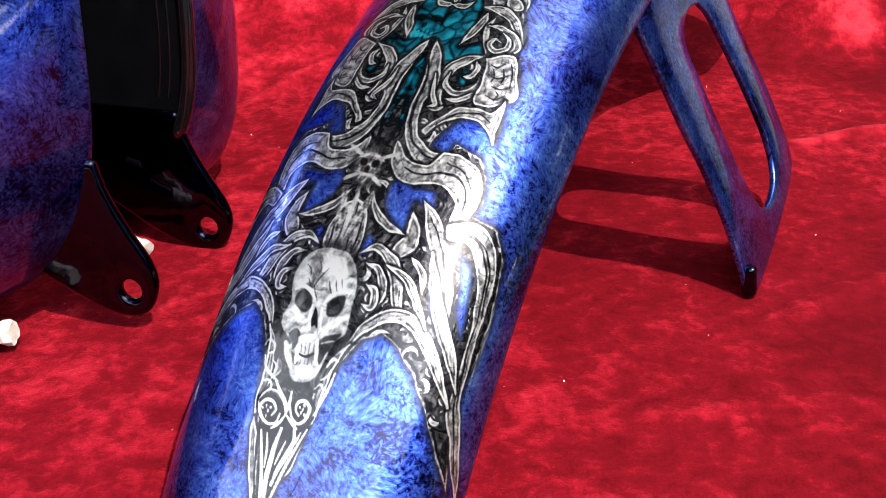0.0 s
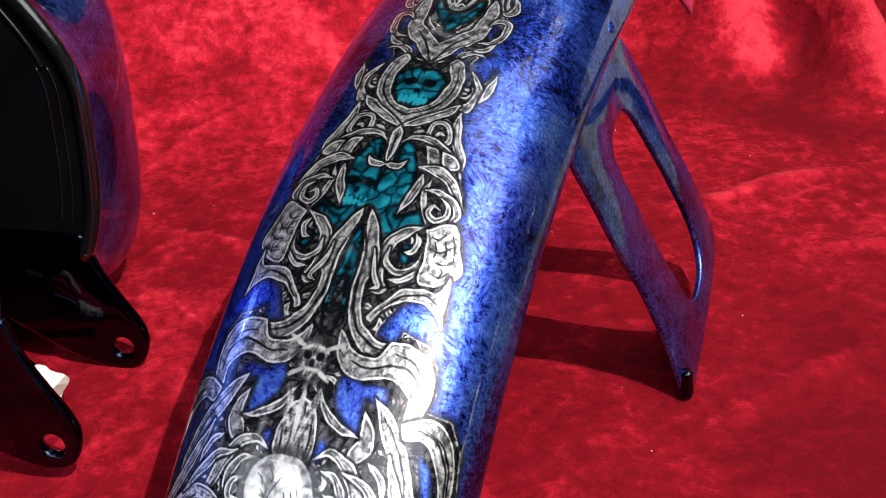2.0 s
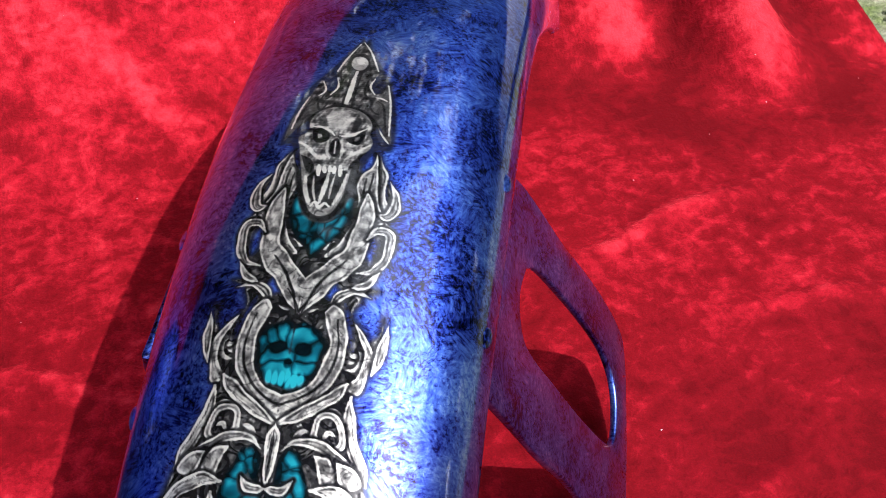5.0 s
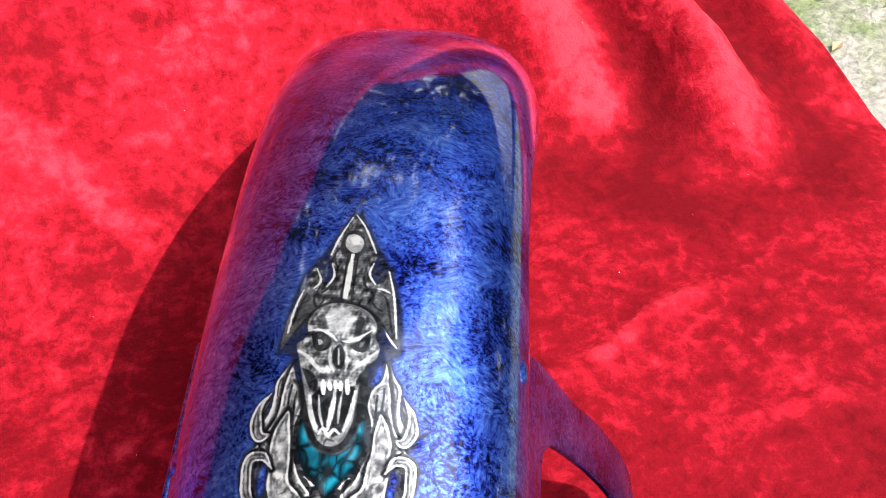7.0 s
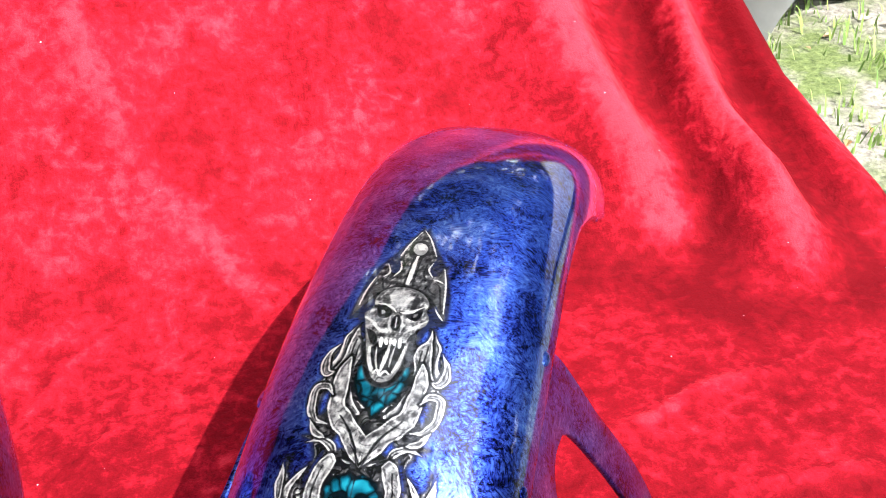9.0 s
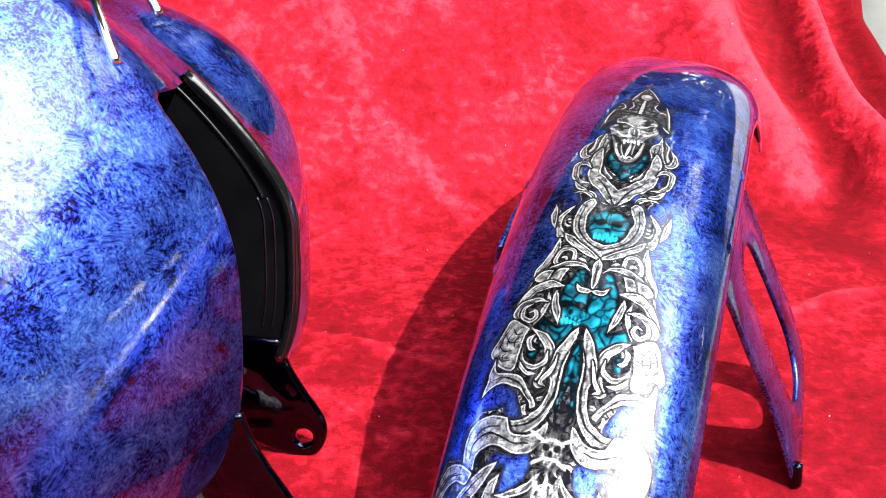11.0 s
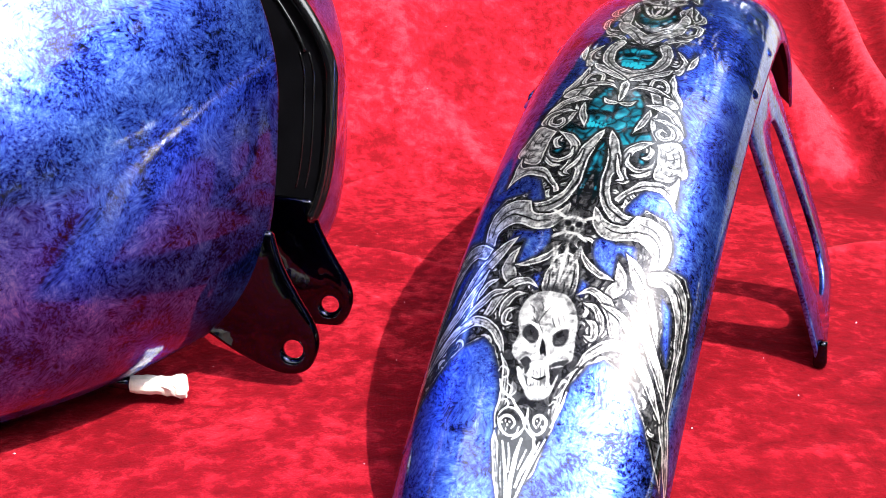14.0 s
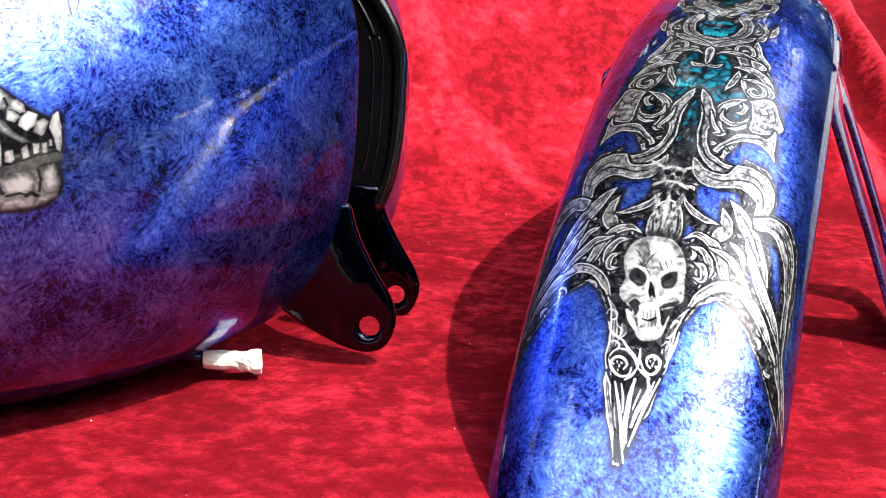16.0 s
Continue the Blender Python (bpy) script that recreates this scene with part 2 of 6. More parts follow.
def soil():
    n = Nodes("soil_and_grass")
    at = place_of(n)
    a = n.noise(at, 3.2, 5, 0.65).outputs["Fac"]
    b = n.noise(at, 70.0, 5, 0.7).outputs["Fac"]
    dirt = n.ramp(b, [(0.3, (0.16, 0.15, 0.135)), (0.7, (0.44, 0.42, 0.38))]).outputs[0]
    green = n.ramp(b, [(0.3, (0.05, 0.08, 0.02)), (0.7, (0.20, 0.26, 0.09))]).outputs[0]
    # unseen ground farther off is made dark green to dim its reflections
    far = n.node("ShaderNodeVectorMath", operation='LENGTH', links={0: n.node("ShaderNodeVectorMath", operation='SUBTRACT', links={0: at}, values={1: (0.85, 2.1, GROUND)}).outputs[0]}).outputs["Value"]
    far_green = n.ramp(b, [(0.3, (0.02, 0.035, 0.008)), (0.7, (0.06, 0.09, 0.025))]).outputs[0]
    near = n.mix(n.ramp(a, [(0.42, 0.0), (0.56, 1.0)]).outputs[0], dirt, green)
    out = n.node("ShaderNodeMapRange", values={"From Min": 3.5, "From Max": 9.0}, links={"Value": far}).outputs[0]
    n.set(Base_Color=n.mix(out, near, far_green), Roughness=0.95)
    n.set(Normal=n.bump(b, 0.8, 0.02))
    return n.mat


GROUND = -0.74
SOIL = soil()

# ---- the ground ----
bm = grid_mesh(np.array([[(x, y, GROUND) for y in np.linspace(-400, 400, 41)] for x in np.linspace(-400, 400, 41)]))
tagged(part("ground", bm, SOIL), "bare grey soil with thin grass, darkened green farther off", "ground", kind="structure")

# ---- the table and its cloth ----
table = tagged(new("table"), "wooden table hidden under a red velvet cloth", "table")
EDGE_X, EDGE_L, EDGE_F, EDGE_B = 0.487, -0.95, -0.55, 1.50


def box(lo, hi, bevel=0.004):
    bm = bmesh.new()
    bmesh.ops.create_cube(bm, size=1.0)
    lo, hi = Vector(lo), Vector(hi)
    for v in bm.verts:
        v.co = Vector(((lo[i] + hi[i]) / 2 + v.co[i] * (hi[i] - lo[i]) for i in range(3)))
    bmesh.ops.bevel(bm, geom=bm.edges[:], offset=bevel, segments=2, profile=0.5, affect='EDGES')
    return bm


part("tabletop", box((EDGE_L + 0.012, EDGE_F + 0.012, -0.052), (EDGE_X - 0.012, EDGE_B - 0.2, -0.022)), WOOD, table, smooth=False)
for lx in (EDGE_L + 0.1, EDGE_X - 0.1):
    for ly in (EDGE_F + 0.1, EDGE_B - 0.3):
        part("leg", box((lx - 0.03, ly - 0.03, GROUND), (lx + 0.03, ly + 0.03, -0.052)), WOOD, table, smooth=False)


def rise(x, y):
    """How far the cloth climbs behind the parts."""
    strong = 1 - 0.75 * np.clip((x - 0.08) / 0.36, 0, 1) ** 1.2
    start = 0.775 + 0.02 * np.sin(x * 9.0)
    t = np.clip(y - start, 0, None)
    up = np.where(t < 0.14, 3.9 * t * t, 3.9 * 0.14 ** 2 + (t - 0.14) * 1.09)
    return up * strong + 0.12 * np.clip(x - 0.38, 0, None) / 0.1 * np.clip(y - 1.14, 0, None)


def along_line(x, y, pts):
    """Distance from a bent line, signed (+ on its left), and how far along it (0 to 1)."""
    best, far = np.full(x.shape, 1e9), np.zeros(x.shape)
    p = smooth_line([(a, b, 0) for a, b in pts], 6)[:, :2]
    for i in range(len(p) - 1):
        (x0, y0), (x1, y1) = p[i], p[i + 1]
        dx, dy = x1 - x0, y1 - y0
        t = np.clip(((x - x0) * dx + (y - y0) * dy) / (dx * dx + dy * dy), 0, 1)
        d = np.hypot(x - x0 - t * dx, y - y0 - t * dy)
        use = d < best
        best, far = np.where(use, d, best), np.where(use, (i + t) / (len(p) - 1), far)
    p = p[np.argsort(p[:, 1])]
    return np.where(x < np.interp(y, p[:, 1], p[:, 0]), best, -best), far


# each fold: its crest from the tip upwards, height, width to the left and to the right
FOLDS = ((((0.333, 0.822), (0.318, 0.90), (0.302, 0.97), (0.300, 1.03), (0.31, 1.5)), 0.040, 0.045, 0.020),
         (((0.409, 0.768), (0.392, 0.86), (0.386, 0.92), (0.400, 1.06), (0.42, 1.5)), 0.050, 0.026, 0.026),
         (((0.470, 0.80), (0.468, 0.90), (0.480, 1.10), (0.487, 1.5)), 0.020, 0.020, 0.03))


def fold_sheen(x, y):
    """Pile raised or flattened along the folds, as painted sheen: lighter on the crests, darker in the troughs."""
    # lighter up the back on the left, darker near on the right
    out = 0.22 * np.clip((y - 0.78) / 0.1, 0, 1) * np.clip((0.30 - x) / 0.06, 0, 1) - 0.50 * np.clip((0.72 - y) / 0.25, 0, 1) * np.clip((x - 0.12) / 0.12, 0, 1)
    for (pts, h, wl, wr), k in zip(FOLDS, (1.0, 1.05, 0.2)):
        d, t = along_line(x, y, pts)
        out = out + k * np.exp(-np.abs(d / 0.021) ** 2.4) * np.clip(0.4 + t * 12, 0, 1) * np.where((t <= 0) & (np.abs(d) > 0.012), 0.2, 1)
    # the dark bands beside the folds are put into the colour too
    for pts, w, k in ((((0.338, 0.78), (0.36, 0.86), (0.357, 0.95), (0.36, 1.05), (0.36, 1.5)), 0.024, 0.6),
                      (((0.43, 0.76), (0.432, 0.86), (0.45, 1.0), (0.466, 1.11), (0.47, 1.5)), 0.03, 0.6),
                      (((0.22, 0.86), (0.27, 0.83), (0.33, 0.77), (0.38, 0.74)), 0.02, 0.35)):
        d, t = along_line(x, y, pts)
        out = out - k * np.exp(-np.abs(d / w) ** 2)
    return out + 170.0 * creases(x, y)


def folds(x, y):
    """Deep folds where the cloth climbs, soft ones behind, and faint creases where it lies."""
    k = np.clip((y - 0.80) / 0.14, 0, 1)
    lean = x + 0.22 * (y - 0.8)
    f = 0.006 * np.sin(lean * 37.0 + 0.9) + 0.004 * np.sin(lean * 23.0 + 2.0) + 0.0025 * np.sin(lean * 90 + y * 6)
    f = f * k * np.clip((0.30 - x) / 0.08, 0.2, 1)
    for pts, h, wl, wr in FOLDS:
        d, t = along_line(x, y, pts)
        w = np.where(d > 0, wl, wr)
        f = f + h * np.exp(-np.abs(d / w) ** 1.7) * np.clip(t * 5.5, 0, 1)
    return f + creases(x, y)


def creases(x, y):
    """Fine sharp creases in the lying cloth."""
    c = 0.0
    for cx, cy, a, w, h, ln in ((-0.02, 0.68, -0.5, 0.0035, 0.0028, 0.05), (0.30, 0.70, 0.25, 0.006, 0.003, 0.08), (0.2, 0.43, 0.05, 0.005, 0.0014, 0.09), (-0.08, 0.62, 1.1, 0.004, 0.002, 0.06),
                                (0.36, 0.62, -0.3, 0.006, 0.003, 0.05), (0.25, 0.52, 0.5, 0.006, 0.002, 0.06), (0.40, 0.50, 0.9, 0.007, 0.0025, 0.07), (0.33, 0.40, -0.2, 0.006, 0.002, 0.06),
                                (-0.05, 0.80, 0.8, 0.004, 0.003, 0.04), (0.05, 0.86, -0.9, 0.012, 0.003, 0.05), (-0.12, 0.88, 1.2, 0.009, 0.003, 0.06), (-0.02, 0.95, 1.9, 0.010, 0.003, 0.05), (0.0, 0.58, 0.2, 0.003, 0.0016, 0.03), (-0.03, 0.74, 0.9, 0.003, 0.002, 0.02), (0.03, 0.77, 2.2, 0.003, 0.002, 0.02), (-0.10, 0.98, 1.4, 0.009, 0.002, 0.03), (0.04, 0.98, 0.4, 0.013, 0.002, 0.04),
                                (0.30, 0.30, 1.3, 0.005, 0.0016, 0.04), (0.22, 0.62, 2.4, 0.004, 0.0016, 0.03), (0.42, 0.66, 2.0, 0.005, 0.002, 0.04)):
        u = (x - cx) * math.cos(a) + (y - cy) * math.sin(a)
        v = -(x - cx) * math.sin(a) + (y - cy) * math.cos(a) + 0.15 * u * np.sin(u * 40)
        c = c + h * np.exp(-(v / w) ** 2 - (u / ln) ** 2)
    return c


nx, ny = 420, 560
xs = np.linspace(EDGE_L, EDGE_X, nx)
ys = np.linspace(EDGE_F, EDGE_B, ny)
X, Y = np.meshgrid(xs, ys, indexing="ij")
lump = np.array([[noise.noise(Vector((x * 7, y * 7, 0.3))) * 0.0028 + noise.noise(Vector((x * 26, y * 26, 4.0))) * 0.0009 for y in ys] for x in xs])
away = np.clip(np.hypot(X - 0.06, (Y - 0.5) * 0.8) / 0.3 - 0.5, 0.25, 1)
dip = 0.020 * np.exp(-(((X - 0.005) / 0.07) ** 2 + ((Y - 0.262) / 0.05) ** 2)) + 0.006 * np.exp(-(((X + 0.24) / 0.14) ** 2 + ((Y - 0.50) / 0.09) ** 2))
Z = rise(X, Y) + folds(X, Y) + lump * away - dip - 0.0005
bend = np.clip((X - (EDGE_X - 0.05)) / 0.05, 0, 1)
Z -= 0.006 * bend ** 2
# the hem hangs over the edge of the table
hem = []
for drop, out in ((0.03, 0.004), (0.09, 0.007), (0.18, 0.006), (0.27, 0.012)):
    hem.append(np.stack([X[-1] + out, Y[-1], Z[-1] - drop], -1)[None])
pull = (0.027 * np.clip((Y - 0.80) / 0.16, 0, 1) ** 1.2 * np.clip((1.35 - Y) / 0.3, 0, 1) - 0.06 * np.clip((Y - 1.06) / 0.25, 0, 1)) * np.clip((X - 0.35) / 0.137, 0, 1)
X = X - pull
hem = [h - np.stack([pull[-1], 0 * pull[-1], 0 * pull[-1]], -1) for h in hem]
P = np.concatenate([np.stack([X, Y, Z], -1)] + hem)
bm = grid_mesh(P)
cloth = tagged(part("velvet_cloth", bm, VELVET), "bright red crushed velvet cloth draped over a table", "cloth")
B = fold_sheen(X, Y)
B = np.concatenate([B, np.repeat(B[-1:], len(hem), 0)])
cloth.data.attributes.new("painted_sheen", 'FLOAT', 'POINT').data.foreach_set("value", B.reshape(-1).astype(np.float32))
sol = cloth.modifiers.new("thickness", 'SOLIDIFY')
sol.thickness, sol.offset = 0.0018, -1.0

# ---- the fender ----
F_YAW, F_S, F_L, F_Z, F_R = 0.4022, 0.6146, -0.1154, -0.2012, 0.3783
F_HW, F_H, F_N, F_TAPER, F_LEAN, F_SKEW = 0.0551, 0.0482, 2.6777, 0.0115, 0.0325, -0.0088
F_AHEAD = np.array([math.sin(F_YAW), math.cos(F_YAW), 0.0])
F_SIDE = np.array([math.cos(F_YAW), -math.sin(F_YAW), 0.0])


def fender_at(phi, theta, inset=0.0):
    """A place on the fender: phi along its arc, theta across it (radians), inset below its skin."""
    s, c = np.sin(theta), np.cos(theta)
    hw, h = F_HW - inset, F_H - inset * 0.4
    hw = hw * (1 + 0.085 * np.clip((phi - 0.1) / 0.5, 0, 1) ** 1.2)
    x = hw * np.sign(s) * np.abs(s) ** (2 / F_N) * (1 + F_TAPER * phi)
    r = F_R - inset - h * (1 - np.abs(c) ** (2 / F_N))
    ahead, z = r * np.sin(phi), r * np.cos(phi) - F_R + 0.0075 * (1 - np.exp(-(np.clip(phi, 0, None) / 0.3) ** 1.5))
    y = x + F_SKEW * ahead
    side, up = y * math.cos(F_LEAN) + z * math.sin(F_LEAN), -y * math.sin(F_LEAN) + z * math.cos(F_LEAN)
    return (F_S + ahead)[..., None] * F_AHEAD + (F_L + side)[..., None] * F_SIDE + (F_Z + F_R + up)[..., None] * np.array([0, 0, 1.0])


def fender_grid(nu, nv, inset):
    v = np.linspace(-1, 1, nv)
    th = np.radians(89.0) * np.sign(v) * np.abs(v) ** 1.25
    u = np.linspace(0, 1, nu)
    U, T = np.meshgrid(u, th, indexing="ij")
    end = (np.abs(T) / (math.pi / 2)) ** 5
    lo = np.radians(-63.6 + 2.5 * end)
    hi = np.radians(42.0 - 8.0 * end)
    phi = lo + (hi - lo) * U
    # the flanks are cut higher where the struts sit
    return fender_at(phi, T * (1 - 0.16 * np.clip((0.50 - phi) / 0.25, 0.1, 1) - 0.03 * np.exp(-((phi - 0.15) / 0.14) ** 2)), inset)


fender = tagged(new("motorcycle_fender"), "glossy marbled blue motorcycle fender with silver and teal ornament", "fender")
outer, inner = fender_grid(200, 90, 0.0), fender_grid(200, 90, 0.0016)
bm = bmesh.new()
nu, nv = outer.shape[:2]
vo = [[bm.verts.new(outer[i, j]) for j in range(nv)] for i in range(nu)]
vi = [[bm.verts.new(inner[i, j]) for j in range(nv)] for i in range(nu)]
for i in range(nu - 1):
    for j in range(nv - 1):
        bm.faces.new((vo[i][j], vo[i][j + 1], vo[i + 1][j + 1], vo[i + 1][j]))
        bm.faces.new((vi[i][j], vi[i + 1][j], vi[i + 1][j + 1], vi[i][j + 1])).material_index = 1
rim = [(i, 0) for i in range(nu)] + [(nu - 1, j) for j in range(1, nv)] + [(i, nv - 1) for i in range(nu - 2, -1, -1)] + [(0, j) for j in range(nv - 2, 0, -1)]
for (a, b), (c, d) in zip(rim, rim[1:] + rim[:1]):
    bm.faces.new((vo[a][b], vo[c][d], vi[c][d], vi[a][b]))
bmesh.ops.recalc_face_normals(bm, faces=bm.faces)
shell = part("shell", bm, PAINT, fender)
shell.data.materials.append(BLACK)


def strut(side, name):
    """A flat leg with a long slot that carries the fender; side +1 or -1."""
    def world(ahead, lat, z):
        lat = lat if side > 0 else 0.056 + (lat - 0.056) * 0.35
        return Vector(F_AHEAD * (F_S + ahead) + F_SIDE * (F_L + lat * side - 0.001) + np.array([0, 0, z]))
    knee, top, foot = world(-0.0940, 0.0545, 0.1214), world(0.0050, 0.0572, 0.1276), world(-0.0727, 0.0998, 0.0019)
    x = (top - knee).normalized()
    nrm = x.cross(foot - knee).normalized()
    m = Matrix((x, nrm.cross(x), nrm)).transposed().to_4x4()
    m.translation = knee
    left = [(-5, -24) if side > 0 else (-1, -12), (-1, -9), (0, 0), (4, 18), (9, 43), (16, 68), (20, 100), (18, 126), (20, 131)]
    low = [(26, 132), (45, 130), (70, 126), (96, 120), (113, 114), (120, 106)]
    right = [(119, 85), (113, 60), (105, 35), (100, 12), (94, -9), (84, -24) if side > 0 else (90, -12)]
    line = smooth_line(left + low + right, 4)
    outline = [(u / 1000, v / 1000) for u, v in line]
    hole_line = smooth_line([(66, 8), (52, 6.5), (40, 13), (38.5, 24), (43, 46), (49, 74), (57, 100), (64, 109), (77, 110), (90, 104), (94.5, 88), (90, 64), (82, 38), (74, 17), (66, 8)], 5)[:-1]
    slot = [(u / 1000, v / 1000) for u, v in hole_line]
    leg = part(name, plate(outline, [slot], 0.0030, m, 0.0008), PAINT, fender)
    tip = m @ Vector((0.0205, 0.128, 0.0015))
    peg = [(tip.x, tip.y, tip.z + 0.012), (tip.x, tip.y, tip.z + 0.004), (tip.x, tip.y, max(0.0004, tip.z - 0.002))]
    part("foot_peg", tube(smooth_line(peg, 4), 0.0036, 12, taper=lambda t: 0.7 + 0.5 * t - 0.35 * t ** 6), NAVY, leg, "glossy black foot peg")
    return leg


strut(1, "strut")
strut(-1, "strut")


th_t = np.radians(np.linspace(-89, 89, 1600))
sx, sd = F_HW * np.sign(np.sin(th_t)) * np.abs(np.sin(th_t)) ** (2 / F_N), F_H * (1 - np.abs(np.cos(th_t)) ** (2 / F_N))
arc = np.concatenate([[0], np.cumsum(np.hypot(np.diff(sx), np.diff(sd)))]) * 1000
arc -= np.interp(0, th_t, arc)


def rivet(along, across):
    """A flat rivet head on the fender's flank; millimetres along and across the crown."""
    th = float(np.interp(across, arc, th_t))
    p = fender_at(np.array([along / 1000 / F_R]), np.array([th]))[0]
    q = fender_at(np.array([along / 1000 / F_R]), np.array([th]), 0.01)[0]
    out = (Vector(p) - Vector(q)).normalized()
    bm = bmesh.new()
    bmesh.ops.create_uvsphere(bm, u_segments=16, v_segments=8, radius=0.0034)
    m = Matrix.Translation(p) @ out.to_track_quat('Z', 'Y').to_matrix().to_4x4() @ Matrix.Diagonal((1.3, 0.8, 0.22, 1))
    bmesh.ops.transform(bm, matrix=m, verts=bm.verts)
    return part("rivet", bm, PAINT, fender)


for along in (-24.0, -92.0):
    rivet(along, 59.5)
    rivet(along - 40.0, -59.5)

# ---- the fuel tank ----
T_AHEAD, T_SIDE = Vector((0.97947, -0.20161, 0)), Vector((0.20161, 0.97947, 0))
T_ORIGIN = T_AHEAD * -0.1696 + T_SIDE * 0.5076
T_ROLL = radians(6.0)
tank_m = Matrix((T_AHEAD, T_SIDE, Vector((0, 0, 1)))).transposed().to_4x4()
tank_m.translation = T_ORIGIN
tank_m = tank_m @ Matrix.Rotation(-T_ROLL, 4, 'X')
tank = tagged(new("fuel_tank"), "glossy marbled blue motorcycle fuel tank with a black tunnel", "fuel tank")
tank.matrix_world = tank_m
T_MID = Vector((-0.25, 0.0, 0.135))


def tank_level(x, y, z):
    """Under 1 inside the tank, over 1 outside; its own metres. The two lobes hang lower than the middle."""
    near = y < 0
    z = z + np.where(near, 0.2529, 0.33) * np.clip(np.abs(y) - 0.04, 0, None) - 0.135
    low = z < 0
    t = np.clip(-0.0086 - x, 0, 0.22)
    far, out = np.clip((y + 0.04) / 0.08, 0, 1), np.clip((y - 0.035) / 0.085, 0, 1)
    far, out = far * far * (3 - 2 * far), out * out * (3 - 2 * out)
    tuck = 1 - 0.0435 * np.clip(-z / 0.1, 0, 1) ** 2
    tb, tq = np.where(near, 0.1711 * (1 + 2.306 * t) * tuck, 0.165), np.where(near, 1.373, 4.5)
    tc = np.where(low, np.where(near, 0.1549, 0.130), np.where(near, 0.1254, 0.1292) * (1 + np.where(near, 3.084, 2.381) * t * (1 - far)) + 0.008 * out)
    back = np.where(near, -0.281, -0.393) * np.clip(z, 0, None) ** 2 * (1 - far) + 0.034 * far * (1 - out) * np.clip(z, 0, None) ** 2 / (z * z + 0.0036)
    return np.abs((x + 0.25 + back) / 0.25) ** (3.712 + 1.29 * out) + np.abs(y / tb) ** tq + np.abs(z / tc) ** np.where(low, 3.5, 1.933 + 0.56 * out)


def tank_skin(d):
    """The distance from the middle of the tank to its skin along unit ways d (n, 3)."""
    lo, hi = np.zeros(len(d)), np.full(len(d), 0.5)
    for _ in range(40):
        m = (lo + hi) / 2
        f = tank_level(d[:, 0] * m - 0.25, d[:, 1] * m, d[:, 2] * m + 0.135)
        lo, hi = np.where(f < 1, m, lo), np.where(f < 1, hi, m)
    return lo


def tank_body():
    nu, nv = 200, 150
    pts = np.zeros((nu, nv, 3))
    for j in range(nv):
        lat = math.pi * (j + 0.5) / nv
        a = np.linspace(0, 2 * math.pi, nu, endpoint=False)
        d = np.stack([np.sin(lat) * np.cos(a) * 1.5, np.full(nu, math.cos(lat)), np.sin(lat) * np.sin(a)], -1)
        d /= np.linalg.norm(d, axis=1)[:, None]
        pts[:, j] = d * tank_skin(d)[:, None] + np.array(T_MID)
    bm = grid_mesh(pts, closed_u=True)
    for j in (0, nv - 1):
        bm.verts.ensure_lookup_table()
        bm.faces.new([bm.verts[i * nv + j] for i in range(nu)])
    bmesh.ops.recalc_face_normals(bm, faces=bm.faces)
    return bm


body = part("body", tank_body(), PAINT)
body.data.materials.append(BLACK)
slot_bm = bmesh.new()
prof = [(-0.039, -0.1), (-0.039, 0.214), (-0.0375, 0.219), (-0.034, 0.221), (0.034, 0.213), (0.0375, 0.211), (0.039, 0.206), (0.039, -0.1)]
ring = [[slot_bm.verts.new((x, y, z)) for y, z in prof] for x in (-0.7, 0.2)]
for i in range(len(prof)):
    j = (i + 1) % len(prof)
    slot_bm.faces.new((ring[0][i], ring[0][j], ring[1][j], ring[1][i]))
slot_bm.faces.new(ring[0])
slot_bm.faces.new(ring[1])
bmesh.ops.recalc_face_normals(slot_bm, faces=slot_bm.faces)
cutter = part("cutter", slot_bm, PAINT, smooth=False)
cutter.data.materials.clear()
cutter.data.materials.append(BLACK)
cut = body.modifiers.new("tunnel", 'BOOLEAN')
cut.operation, cut.solver, cut.object, cut.material_mode = 'DIFFERENCE', 'EXACT', cutter, 'TRANSFER'
cut_mesh = bpy.data.meshes.new_from_object(body.evaluated_get(bpy.context.evaluated_depsgraph_get()))
body.modifiers.clear()
body.data = cut_mesh
bpy.data.objects.remove(cutter)
body.parent = tank


def lug(y, name):
    hole = [(0.0048 * math.cos(a), 0.0048 * math.sin(a)) for a in np.linspace(0, 2 * math.pi, 28, endpoint=False)]
    line = [(-0.011, 0.058), (-0.006, 0.042), (0.002, 0.027), (0.0105, 0.013), (0.0125, 0.002), (0.0075, -0.0095), (-0.004, -0.0125), (-0.021, -0.007), (-0.042, 0.005), (-0.075, 0.03), (-0.06, 0.06)]
    line = [tuple(p) for p in smooth_line(line, 5)[:, :2]]
    m = Matrix.Translation((0, y, 0.014)) @ Matrix.Rotation(radians(90), 4, 'X')
    # the shade on the lugs is put into this dark navy
    return part(name, plate(line, [hole], 0.0055, m, 0.0020), NAVY, tank)


lug(-0.0375, "lug")
lug(0.0425, "lug")


def front_line(y, back, z0, z1, n=40):
    """A line down the tank's front at the width y, set back by so much."""
    out = []
    for z in np.linspace(z0, z1, n):
        lo, hi = -0.25, 0.05
        for _ in range(40):
            m = (lo + hi) / 2
            lo, hi = (m, hi) if tank_level(np.array(m), np.array(y), np.array(z)) < 1 else (lo, m)
        out.append((lo - back, y, z))
    return out


